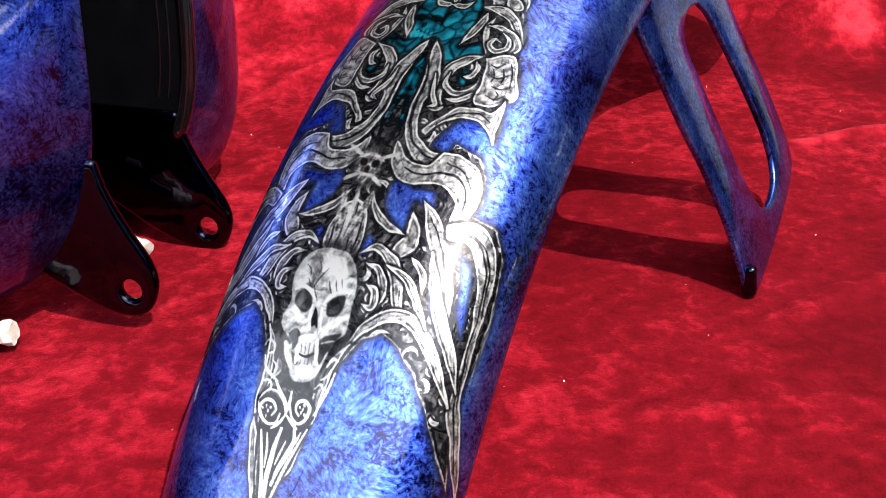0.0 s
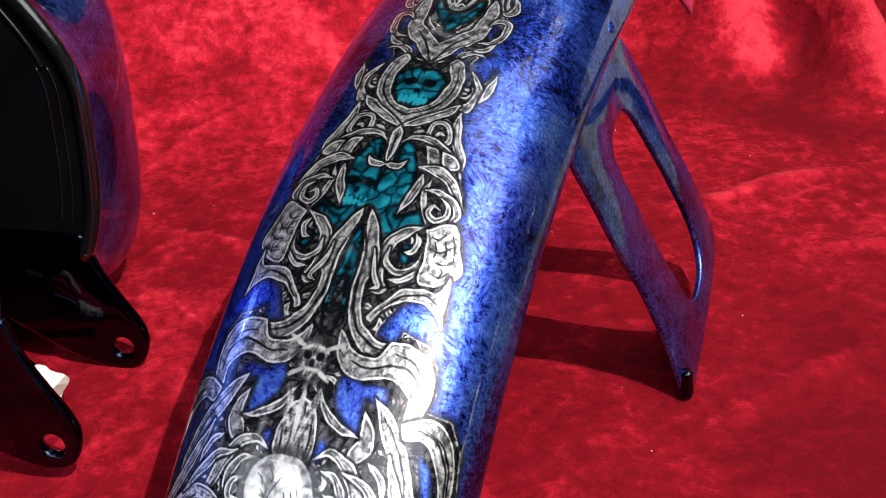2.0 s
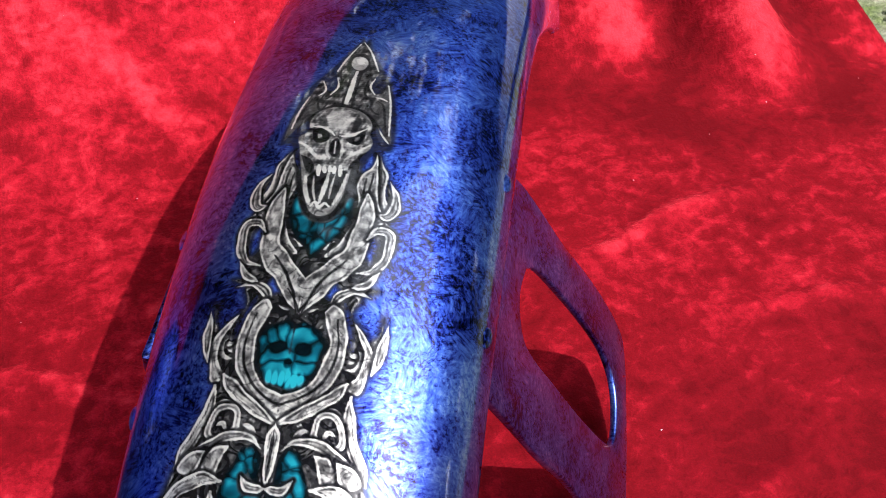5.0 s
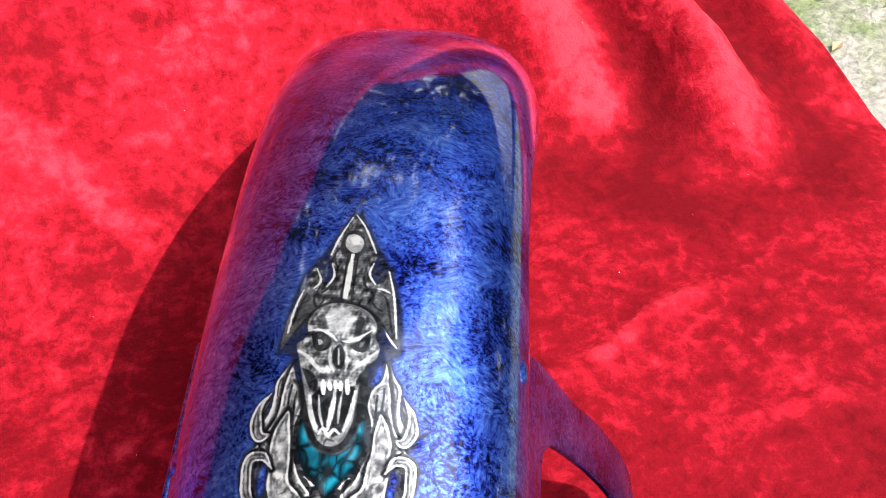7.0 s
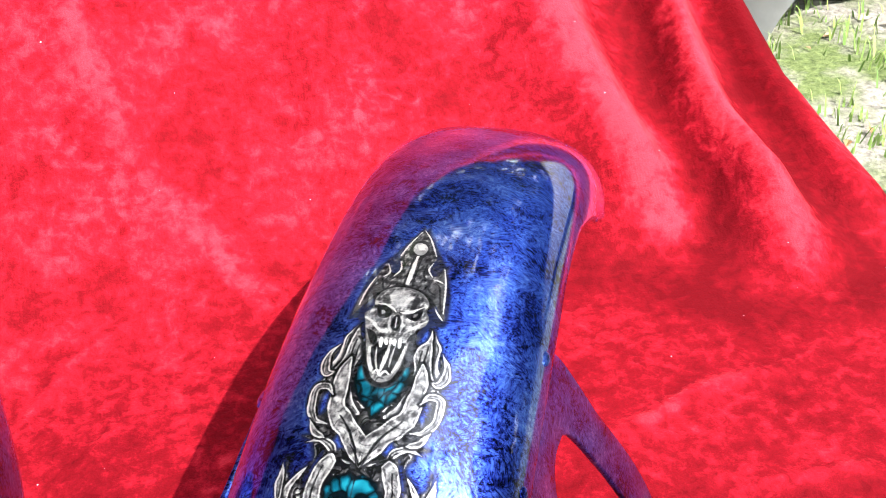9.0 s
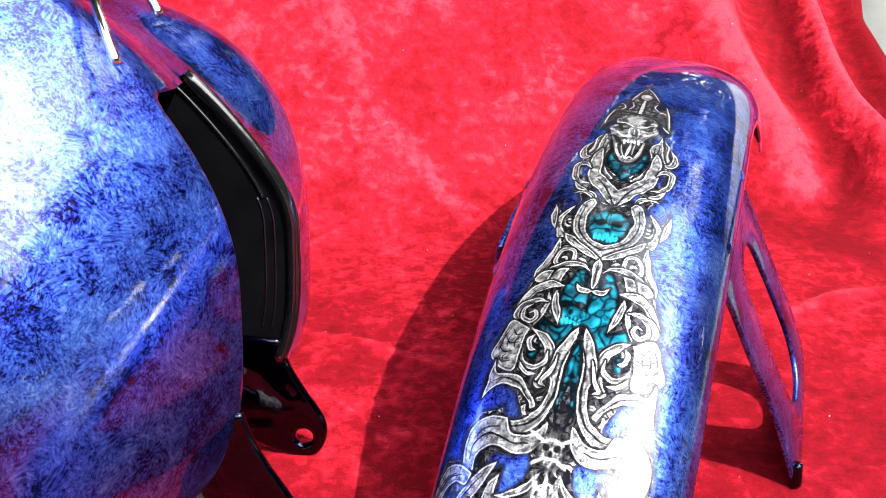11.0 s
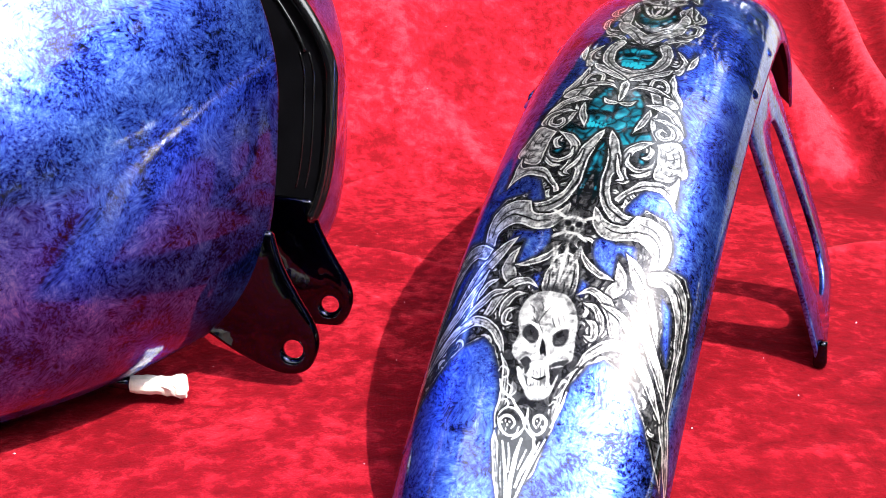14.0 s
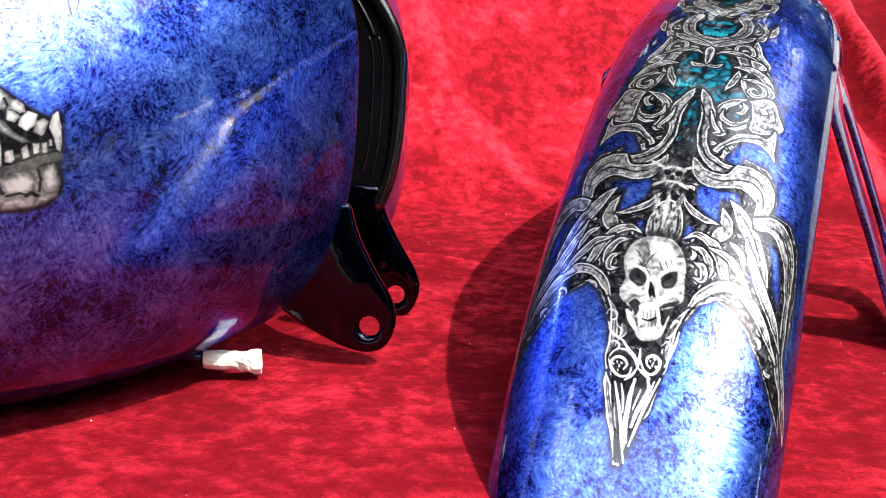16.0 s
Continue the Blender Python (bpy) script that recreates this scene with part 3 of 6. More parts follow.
# pressed seams along the mouth of the tunnel
GLOSS = simple("glossy_black_enamel", (0.004, 0.004, 0.005), 0.10, 0.0, 0.3, 200.0, coat=1.0, bump=0.2)
part("tunnel_seam", tube(front_line(0.0390, 0.0015, 0.212, 0.060), 0.0036, 14), GLOSS, tank)
part("tunnel_seam", tube(front_line(0.0388, 0.013, 0.210, 0.150), 0.0011, 8), GLOSS, tank)
part("tunnel_seam", tube(front_line(0.0388, 0.011, 0.150, 0.078), 0.0005, 8), GLOSS, tank)
part("tunnel_seam", tube(front_line(0.0388, 0.016, 0.150, 0.078), 0.0005, 8), GLOSS, tank)
part("tunnel_seam", tube(front_line(-0.0385, 0.003, 0.210, 0.075), 0.0009, 8), GLOSS, tank)

# a bent chrome bar stands in for the silvery loop on top, near the tunnel
loop = smooth_line([(-0.050, -0.055, 0.238), (-0.058, -0.047, 0.253), (-0.065, -0.034, 0.262), (-0.070, -0.014, 0.265), (-0.064, 0.002, 0.263), (-0.054, -0.001, 0.258), (-0.047, -0.006, 0.249)], 6)
part("chrome_loop", tube(loop, 0.0021, 10), CHROME, tank, "thin bent chrome bar")

# pipe stubs under the tank, their ends wrapped in masking tape
def stub(a, b, tape_to, r, name="pipe"):
    inv = tank_m.inverted()
    a, b, c = [inv @ Vector(p) for p in (a, b, tape_to)]
    pipe = part(name, tube([a.lerp(b, t) for t in np.linspace(0, 1, 6)], r, 12), NAVY, tank)
    rng = random.Random(round(a.x * 1000))
    pts = [b.lerp(c, t) for t in np.linspace(-0.05, 1, 12)]
    bm = tube(pts, r * 1.22, 14, taper=lambda t: 1 + 0.10 * math.sin(t * 9) + 0.25 * t)
    for v in bm.verts:
        t = (v.co - b).dot((c - b).normalized()) / (c - b).length
        k = max(0.0, t)
        v.co += Vector((rng.uniform(-1, 1), rng.uniform(-1, 1), rng.uniform(-1, 1))) * r * (0.05 + 0.20 * k)
        v.co.z -= 0.0006 * k
    part("tape", bm, TAPE, pipe, "crumpled cream masking tape", smooth=False)


stub((-0.200, 0.485, 0.014), (-0.146, 0.480, 0.0062), (-0.121, 0.478, 0.0064), 0.0033)
# this short stub stands in for the white streak above the first tape
stub((-0.165, 0.530, 0.028), (-0.147, 0.520, 0.020), (-0.134, 0.514, 0.016), 0.0022)
stub((-0.105, 0.555, 0.022), (-0.091, 0.545, 0.016), (-0.080, 0.538, 0.012), 0.0042)

# ---- the airbrushed ornament on the fender ----
def art_paint():
    """Silver, black and teal airbrush work over the marbled paint, all under one clear coat."""
    m = marbled_paint("airbrushed_ornament_paint")
    n = Nodes("", m)
    at = place_of(n)
    under = n.bsdf.inputs["Base Color"].links[0].from_socket
    tone = n.node("ShaderNodeAttribute", attribute_name="tone").outputs["Fac"]
    teal = n.node("ShaderNodeAttribute", attribute_name="teal").outputs["Fac"]
    cover = n.node("ShaderNodeAttribute", attribute_name="cover").outputs["Fac"]
    busy = n.node("ShaderNodeAttribute", attribute_name="busy").outputs["Fac"]
    # engraved lines follow the level lines of a warped noise
    swirl = n.noise(at, 130.0, 2.0, 0.5, 0.9).outputs["Fac"]
    line = n.math('ABSOLUTE', n.math('SUBTRACT', n.math('FRACT', n.math('MULTIPLY', swirl, 5.0)), 0.5))
    ridge = n.ramp(line, [(0.06, 1.0), (0.15, 0.30), (0.30, 0.0)])
    grain = n.noise(at, 230.0, 5, 0.62, 0.9).outputs["Fac"]
    etched = n.math('SUBTRACT', 0.16, n.math('MULTIPLY', ridge.outputs[0], 0.80))
    level = n.math('ADD', tone, n.math('MULTIPLY', etched, busy))
    level = n.math('ADD', level, n.math('MULTIPLY', n.math('SUBTRACT', grain, 0.5), 0.95))
    silver = n.ramp(level, [(0.0, (0.006, 0.006, 0.008)), (0.25, (0.028, 0.028, 0.031)), (0.5, (0.12, 0.12, 0.128)), (0.70, (0.34, 0.34, 0.35)), (0.92, (0.66, 0.66, 0.66))])
    pool = n.noise(at, 95.0, 3, 0.5, 0.8).outputs["Fac"]
    bent = n.node("ShaderNodeVectorMath", operation='MULTIPLY_ADD', links={0: n.noise(at, 90.0, 2, 0.5).outputs["Color"], 2: at})
    bent.inputs[1].default_value = (0.008,) * 3
    cells = n.node("ShaderNodeTexVoronoi", values={"Scale": 145.0, "Randomness": 1.0}, links={"Vector": bent.outputs[0]})
    cells.feature = 'DISTANCE_TO_EDGE'
    crack = cells.outputs["Distance"]
    wet = n.math('ADD', tone, n.math('MULTIPLY', n.math('SUBTRACT', pool, 0.5), 0.9))
    wet = n.math('SUBTRACT', wet, n.ramp(crack, [(0.0, 0.5), (0.05, 0.28), (0.15, 0.0)]).outputs[0])
    green = n.ramp(wet, [(0.0, (0.000, 0.004, 0.007)), (0.3, (0.001, 0.028, 0.045)), (0.55, (0.002, 0.12, 0.19)), (0.9, (0.02, 0.42, 0.55))])
    art = n.mix(teal, silver.outputs[0], green.outputs[0])
    n.set(Base_Color=n.mix(cover, under, art))
    n.set(Metallic=n.math('SUBTRACT', 1.0, n.math('MULTIPLY', cover, 0.22)))
    return m


S0, S1, QM, STEP = 27.0, -364.0, 67.0, 0.31
ps, pq = np.arange(S0, S1, -STEP), np.arange(-QM, QM, STEP)
SG, QG = np.meshgrid(ps, pq, indexing="ij")


def wobble(scale, seed, size):
    """A cheap smooth noise over the panel from a few crossed waves."""
    r = np.random.RandomState(seed)
    out = np.zeros_like(SG)
    for _ in range(7):
        a, k, p = r.uniform(0, 6.283), r.uniform(0.6, 1.6) / scale, r.uniform(0, 6.283)
        out += np.sin((SG * math.cos(a) + QG * math.sin(a)) * k * 6.283 + p)
    return out * size / 7


QC = QG + 2.5
SA = SG + wobble(9, 1, 0.5)
QA = np.abs(QC) + wobble(8, 2, 0.5)


def ease(v, lo, hi):
    t = np.clip((v - lo) / (hi - lo), 0, 1)
    return t * t * (3 - 2 * t)


def window(pts, pad):
    p = np.array(pts)
    rows = np.where((ps > p[:, 0].min() - pad) & (ps < p[:, 0].max() + pad))[0]
    return slice(rows[0], rows[-1] + 1)


def inside_distance(pts, sa, qa):
    """Millimetres inside (+) or outside (-) a closed outline."""
    p = np.array(pts, float)
    best, odd = np.full(sa.shape, 1e9), np.zeros(sa.shape, bool)
    for (s0, q0), (s1, q1) in zip(p, np.roll(p, -1, 0)):
        ds, dq = s1 - s0, q1 - q0
        t = np.clip(((sa - s0) * ds + (qa - q0) * dq) / (ds * ds + dq * dq + 1e-9), 0, 1)
        best = np.minimum(best, (sa - s0 - t * ds) ** 2 + (qa - q0 - t * dq) ** 2)
        cross = (s0 > sa) != (s1 > sa)
        odd ^= cross & (qa < (q1 - q0) * (sa - s0) / (s1 - s0 + 1e-12) + q0)
    return np.where(odd, 1, -1) * np.sqrt(best)


SIL = np.full(SG.shape, -20.0)
HOLE = np.full(SG.shape, -20.0)
TEAL = np.full(SG.shape, -20.0)
STRANDS = []


def fill(pts):
    w = window(pts, 16)
    SIL[w] = np.maximum(SIL[w], inside_distance(pts, SA[w], QA[w]))


def hole(pts):
    w = window(pts, 12)
    HOLE[w] = np.maximum(HOLE[w], inside_distance(smooth_line(pts + pts[:1], 4), SA[w], QA[w]))


def teal(pts):
    w = window(pts, 12)
    TEAL[w] = np.maximum(TEAL[w], inside_distance(pts, SA[w], QA[w]))


def strand(pts, widths):
    STRANDS.append((pts, widths))


def piece(pts):
    """A broad silver shape with a closed outline, on both sides of the crown."""
    STRANDS.append((pts, None))


def groove(pts, width):
    """A dark engraved line, on both sides of the crown."""
    STRANDS.append((pts, width))


# the outer shape, one half (millimetres along and across the crown)
fill([(22, -2), (22, -0.7), (13.5, 2.7), (5.6, 6), (3.5, 7), (-0.7, 4.3), (-7.1, 4.3), (-9.7, 5.7), (-9.2, 9), (-2.8, 10.5), (-13.4, 13), (-24, 15.2), (-31.9, 15.5), (-28.7, 13.7), (-26.1, 12.3), (-30.9, 9.7), (-39.3, 9.3), (-38.8, 13.3), (-43.6, 15.5), (-50.4, 16.5), (-50.4, 18), (-55.2, 20.7), (-59.4, 22.3), (-64.7, 21), (-73.7, 22.3), (-81.6, 22.3), (-88.5, 20.3), (-90.6, 19.5), (-96, 14), (-96, -2)])
fill([(-90, -2), (-90, 15), (-92.2, 22.3), (-94.3, 18.3), (-98.5, 16.5), (-101.7, 15.7), (-106.5, 20), (-109.6, 21.7), (-107, 24), (-100.7, 25.3), (-109.1, 25.3), (-117, 24), (-124.4, 21.5), (-126.6, 20), (-135.5, 21.3), (-141.9, 23), (-151.4, 25.7), (-147.2, 25.7), (-156.7, 28.5), (-166.2, 32.7), (-171, 31.3), (-180, 35.7), (-186.8, 37.5), (-191.1, 37), (-194.8, 35), (-203.2, 37.3), (-211.2, 37.5), (-207.5, 34), (-204.8, 29.5), (-205.3, 25), (-208.5, 21), (-213.3, 19), (-218.6, 16.7), (-221.2, 19.5), (-220.7, 22.7), (-225, 14), (-225, -2)])
fill([(-215, -2), (-215, 9), (-219, 15), (-220.7, 22.7), (-218, 24.5), (-215.9, 24.7), (-218, 34.7), (-223.8, 39), (-232.3, 41), (-239.2, 39.7), (-239.7, 48.7), (-249.2, 55.3), (-256.1, 56), (-267.7, 57.7), (-281.5, 57.5), (-295.2, 55), (-306.8, 54.7), (-318, 57.7), (-330.1, 60), (-317.4, 50.7), (-306.3, 44.3), (-296.8, 37.3), (-289.9, 30.5), (-286.8, 24.3), (-289.9, 19), (-301, 13.5), (-313.7, 10.5), (-327.5, 8), (-341.2, 4.7), (-353.4, 1.7), (-356, 1.5), (-356, -2)])
hole([(-1.8, 4.7), (0.3, 7), (-2.3, 9.7), (-7.1, 8.3), (-7.6, 5.5)])
hole([(-42, 8.3), (-38.8, 11.3), (-42.5, 13.3), (-47.8, 11.7), (-47.3, 9)])
hole([(-50.4, 16.3), (-53.6, 18.3), (-58.9, 19.3), (-62.6, 18.3), (-57.8, 16.7)])
hole([(-72.1, 17.5), (-74.7, 19.7), (-78.4, 19.7), (-83.7, 18.3), (-80.6, 16), (-75.8, 16.3)])
hole([(-92.7, 5.7), (-90.1, 8.5), (-93.8, 11.3), (-97, 9.5), (-96.4, 6.7)])
hole([(-97.5, 13), (-101.7, 15.5), (-110.2, 17.7), (-112.8, 17.5), (-107, 14.5)])
hole([(-233.4, 10.7), (-237.6, 8.5), (-243.9, 9.5), (-249.2, 13.7), (-251.9, 19.3), (-245.5, 19.5), (-240.8, 19.5), (-242.3, 23), (-243.4, 26.3), (-236, 25.7), (-234.9, 22.5), (-235.5, 17.5), (-233.4, 13.7)])
hole([(-255, 8), (-257.2, 11.5), (-263, 9.7), (-261.4, 7.3)])
hole([(-255, 33.5), (-261.4, 36.5), (-271.4, 38.3), (-275.1, 36.3), (-263, 32.7)])
hole([(-252.4, 39.5), (-256.6, 45), (-265.1, 47.3), (-280.4, 49.3), (-274.1, 45), (-263.5, 42.5)])
teal([(-68.4, -1.5), (-63.6, 2), (-57.3, 4.7), (-58.4, 9.5), (-66.8, 9.7), (-73.7, 7.7), (-79, 3), (-86.9, -1.7)])
teal([(-108.1, -2.3), (-104.4, 2.5), (-107.5, 8), (-111.8, 10.3), (-119.2, 9.3), (-125, 6.3), (-129.2, 2), (-130.8, -2.3)])
teal([(-155.6, 0.3), (-153, 2.3), (-146.7, 2.3), (-142.4, 4.5), (-144, 8), (-150.4, 10.7), (-156.7, 12.7), (-163, 13), (-162.5, 15.2), (-169.4, 13.5), (-175.2, 10.7), (-170.4, 18.5), (-178.4, 21), (-181.5, 15.7), (-184.2, 12), (-191.6, 11.3), (-198.5, 11.7), (-190, 8.7), (-181.5, 5), (-174.1, 0.5), (-172.6, -2.3)])
teal([(-177.3, -3.7), (-177.3, -0.5), (-184.2, 2), (-192.6, 3.7), (-205.3, 4.7), (-213.3, 4.5), (-217.5, 3)])
teal([(-188.9, 15), (-184.7, 16.7), (-185.2, 20.5), (-187.9, 19), (-190.5, 21.7), (-193.2, 18.5), (-192.1, 16.7)])
# the collar under the upper skull
strand([(-40.2, 14.2), (-47.9, 16.6), (-55.6, 15.7), (-60.8, 17.5), (-62.9, 20.2)], (1, 4.5, 5))
piece([(-39.8, 13.0), (-44.0, 14.5), (-50.0, 15.4), (-58.0, 16.3), (-63.3, 18.7), (-62.9, 20.8), (-67.5, 19.9), (-70.3, 16.9), (-76.6, 12.7), (-81.8, 8.5), (-82.2, 4.0), (-76.9, 7.6), (-69.2, 10.3), (-61.2, 10.6), (-54.2, 9.1), (-48.6, 10.3), (-45.1, 12.4)])
strand([(-50.7, 19.0), (-55.6, 21.7), (-60.8, 22.3), (-64.7, 20.5), (-64.3, 17.5)], (1, 3, 3))
strand([(-67.5, 20.5), (-72.0, 23.2), (-78.7, 23.2), (-80.8, 21.4)], (2, 3, 2))
groove([(-48.2, 13.3), (-57.7, 13.6), (-66.1, 14.8), (-73.1, 13.0)], 0.9)
groove([(-50.3, 11.5), (-59.4, 11.8), (-68.2, 12.7)], 0.7)
# the V and the horseshoe round the upper teal windows
piece([(-114.7, -1.0), (-109.1, -1.0), (-102.5, -1.0), (-96.5, -1.0), (-91.6, -1.0), (-86.0, 3.7), (-82.2, 7.0), (-78.7, 9.7), (-71.7, 10.9), (-62.2, 11.8), (-56.3, 13.3), (-63.3, 16.3), (-71.7, 16.9), (-82.2, 15.7), (-88.5, 12.7), (-92.3, 8.5), (-98.3, 4.9), (-104.6, -1.0), (-112.3, -1.0)])
groove([(-104.2, 0.0), (-96.5, 2.5), (-89.2, 6.1), (-82.9, 10.9)], 0.8)
groove([(-109.1, 0.0), (-101.4, 0.0), (-94.4, 4.6)], 0.6)
strand([(-87.1, 14.8), (-85.3, 19.9), (-79.0, 22.6), (-71.7, 22.3), (-70.6, 18.7), (-74.5, 15.7)], (2, 3, 2.4))
strand([(-99.3, 9.1), (-95.1, 11.5), (-93.4, 15.4), (-94.8, 20.2)], (3, 2.6, 0.8))
strand([(-85.3, 21.7), (-90.6, 18.1), (-92.3, 14.2)], (0.8, 2.4, 2))
piece([(-101.1, 7.6), (-98.3, 10.3), (-101.8, 13.6), (-109.8, 16.0), (-117.9, 15.7), (-124.5, 13.0), (-129.8, 8.5), (-133.6, 3.4), (-135.4, -1.0), (-131.2, -1.0), (-128.7, -1.0), (-124.9, 6.4), (-118.9, 9.4), (-112.3, 10.6), (-106.7, 9.4)])
groove([(-103.5, 11.8), (-112.3, 13.6), (-120.3, 12.1), (-127.0, 7.6), (-131.2, 0.0), (-132.9, 0.0)], 0.7)
piece([(-124.2, 16.6), (-119.6, 20.2), (-113.0, 21.1), (-108.1, 18.7), (-103.9, 17.2), (-108.4, 21.4), (-113.7, 24.1), (-120.3, 23.2), (-125.9, 21.1)])
strand([(-119.3, 24.1), (-113.3, 25.6), (-107.7, 26.2), (-102.8, 26.5)], (2, 3, 0.6))
# the bracket, its rings and the stem with the anchor
strand([(-137.1, 0.0), (-133.6, 5.5), (-130.1, 10.9), (-126.3, 15.1), (-123.1, 17.8)], (3, 3.6, 3))
strand([(-126.6, 19.9), (-133.6, 19.9), (-140.3, 22.0), (-146.2, 25.0), (-151.1, 27.1)], (3, 3.4, 3))
strand([(-138.5, 10.9), (-134.0, 11.5), (-132.6, 15.1), (-135.7, 18.1), (-140.6, 19.0), (-142.7, 16.3), (-142.0, 13.3), (-138.5, 10.9)], (2, 2, 2))
strand([(-140.3, 13.6), (-137.8, 14.8), (-138.5, 16.9)], (0.8, 1.6, 1))
strand([(-144.1, 2.8), (-141.0, 6.7), (-141.3, 12.1), (-143.8, 17.5), (-145.9, 22.6)], (1, 2.8, 2.4))
strand([(-136.8, 0.0), (-143.8, 0.0), (-153.9, 0.0)], (3.4, 3.2, 2.8))
groove([(-138.2, 0.0), (-144.8, 0.0), (-152.5, 0.0)], 0.7)
strand([(-155.0, 0.0), (-155.0, 4.6), (-151.8, 7.3)], (2.4, 2.4, 0.5))
piece([(-144.1, 11.8), (-144.8, 16.6), (-150.4, 19.0), (-152.5, 15.1)])
piece([(-145.5, 18.4), (-146.6, 23.2), (-151.1, 26.2), (-152.9, 23.2), (-151.5, 19.9)])
# the long arm and the inner thorns
strand([(-153.9, 12.4), (-153.9, 18.4), (-157.1, 24.4), (-162.3, 28.3), (-166.9, 31.9)], (3, 4, 3.4, 1))
strand([(-157.1, 14.8), (-163.4, 13.9), (-169.7, 12.1), (-174.6, 10.6)], (3, 3, 0.6))
strand([(-158.5, 18.1), (-163.7, 17.2), (-170.7, 19.0), (-176.3, 21.1)], (1.4, 1.8, 1))
strand([(-163.0, 17.5), (-162.7, 22.3), (-165.5, 28.3), (-170.0, 30.4), (-174.2, 27.7), (-176.0, 23.8)], (2.2, 2.4, 1.8))
strand([(-164.8, 23.8), (-167.6, 26.8), (-171.8, 26.8), (-173.9, 23.5), (-171.4, 20.8), (-168.6, 22.0), (-169.7, 24.4)], (1.8, 2.2, 1.2))
# the round shield and the engraved block beside it
strand([(-177.7, 21.1), (-180.9, 15.7), (-185.8, 11.8), (-191.7, 10.6), (-197.3, 10.9), (-201.5, 14.2)], (3, 4.2, 3.4))
strand([(-180.5, 19.6), (-183.7, 21.1), (-187.5, 19.9), (-188.2, 17.5)], (1.4, 2, 1.4))
strand([(-187.9, 12.1), (-193.1, 12.4), (-196.3, 16.3), (-194.9, 20.5), (-190.7, 23.2), (-186.5, 23.2)], (1.6, 2.2, 1.6))
strand([(-199.1, 14.8), (-199.1, 19.0), (-195.9, 22.3), (-192.8, 24.4)], (1.4, 1.8, 1.4))
piece([(-178.1, 22.0), (-173.5, 31.3), (-183.3, 35.5), (-190.3, 38.2), (-194.9, 34.3), (-198.0, 30.4), (-198.7, 25.9), (-196.3, 24.1), (-190.0, 24.1), (-183.3, 23.5)])
groove([(-180.2, 24.7), (-180.9, 27.4), (-178.4, 29.2)], 0.55)
groove([(-184.7, 25.3), (-185.1, 29.2), (-182.3, 32.2)], 0.55)
groove([(-189.3, 28.0), (-189.3, 31.6), (-186.5, 34.3)], 0.55)
groove([(-193.8, 27.7), (-194.2, 31.3), (-191.4, 34.0)], 0.55)
groove([(-177.4, 31.0), (-181.9, 33.1), (-188.2, 34.3)], 0.55)
groove([(-181.9, 26.2), (-184.7, 27.4), (-187.5, 27.1)], 0.55)
groove([(-180.9, 29.5), (-184.0, 30.7), (-186.8, 30.4)], 0.55)
groove([(-190.7, 30.4), (-192.1, 31.6), (-194.9, 31.0)], 0.55)
piece([(-215.5, 13.6), (-212.0, 15.4), (-208.5, 18.4), (-206.4, 22.0), (-205.0, 26.2), (-205.7, 30.1), (-208.5, 34.0), (-212.0, 36.7), (-206.1, 36.1), (-200.1, 35.8), (-193.1, 34.6), (-197.7, 33.4), (-200.1, 31.3), (-199.8, 26.2), (-201.5, 20.8), (-205.4, 17.2), (-210.3, 13.6), (-213.8, 11.8)])
groove([(-211.0, 15.4), (-206.8, 18.4), (-203.6, 22.6), (-201.9, 27.7), (-203.6, 32.8)], 0.7)
# the blades and the hooks that they run into
piece([(-173.9, 1.4), (-177.7, 4.4), (-184.7, 7.7), (-192.8, 9.8), (-197.7, 9.8), (-202.2, 8.2), (-208.2, 8.5), (-213.8, 10.3), (-217.3, 13.0), (-220.1, 16.3), (-221.1, 20.5), (-219.4, 24.1), (-226.0, 25.9), (-228.1, 21.7), (-227.4, 16.6), (-224.6, 12.1), (-220.4, 8.2), (-214.8, 5.5), (-208.9, 4.3), (-202.6, 3.7), (-194.2, 3.8), (-185.8, 2.6), (-178.1, 1.4)])
groove([(-179.1, 0.0), (-187.5, 3.7), (-194.9, 5.2), (-202.2, 5.2), (-208.5, 5.8), (-214.5, 7.6), (-219.7, 11.2), (-223.2, 16.9), (-223.6, 23.2)], 1.1)
strand([(-188.9, 7.3), (-197.3, 9.1), (-202.2, 12.1), (-204.3, 9.7)], (1, 2, 1))
piece([(-220.1, 22.3), (-219.7, 29.2), (-222.9, 36.1), (-229.9, 39.1), (-237.2, 39.1), (-243.9, 36.4), (-243.9, 32.5), (-237.6, 32.2), (-233.4, 28.3), (-232.7, 23.5), (-234.8, 16.9), (-233.7, 10.3), (-227.4, 5.5), (-219.4, 5.2), (-224.6, 9.7), (-226.7, 14.5), (-225.7, 19.6)])
groove([(-229.5, 11.2), (-230.6, 17.5), (-228.1, 24.1), (-228.1, 30.1), (-232.7, 34.6), (-239.0, 35.2)], 0.8)
groove([(-223.9, 24.7), (-225.3, 31.0), (-230.2, 35.5)], 0.6)
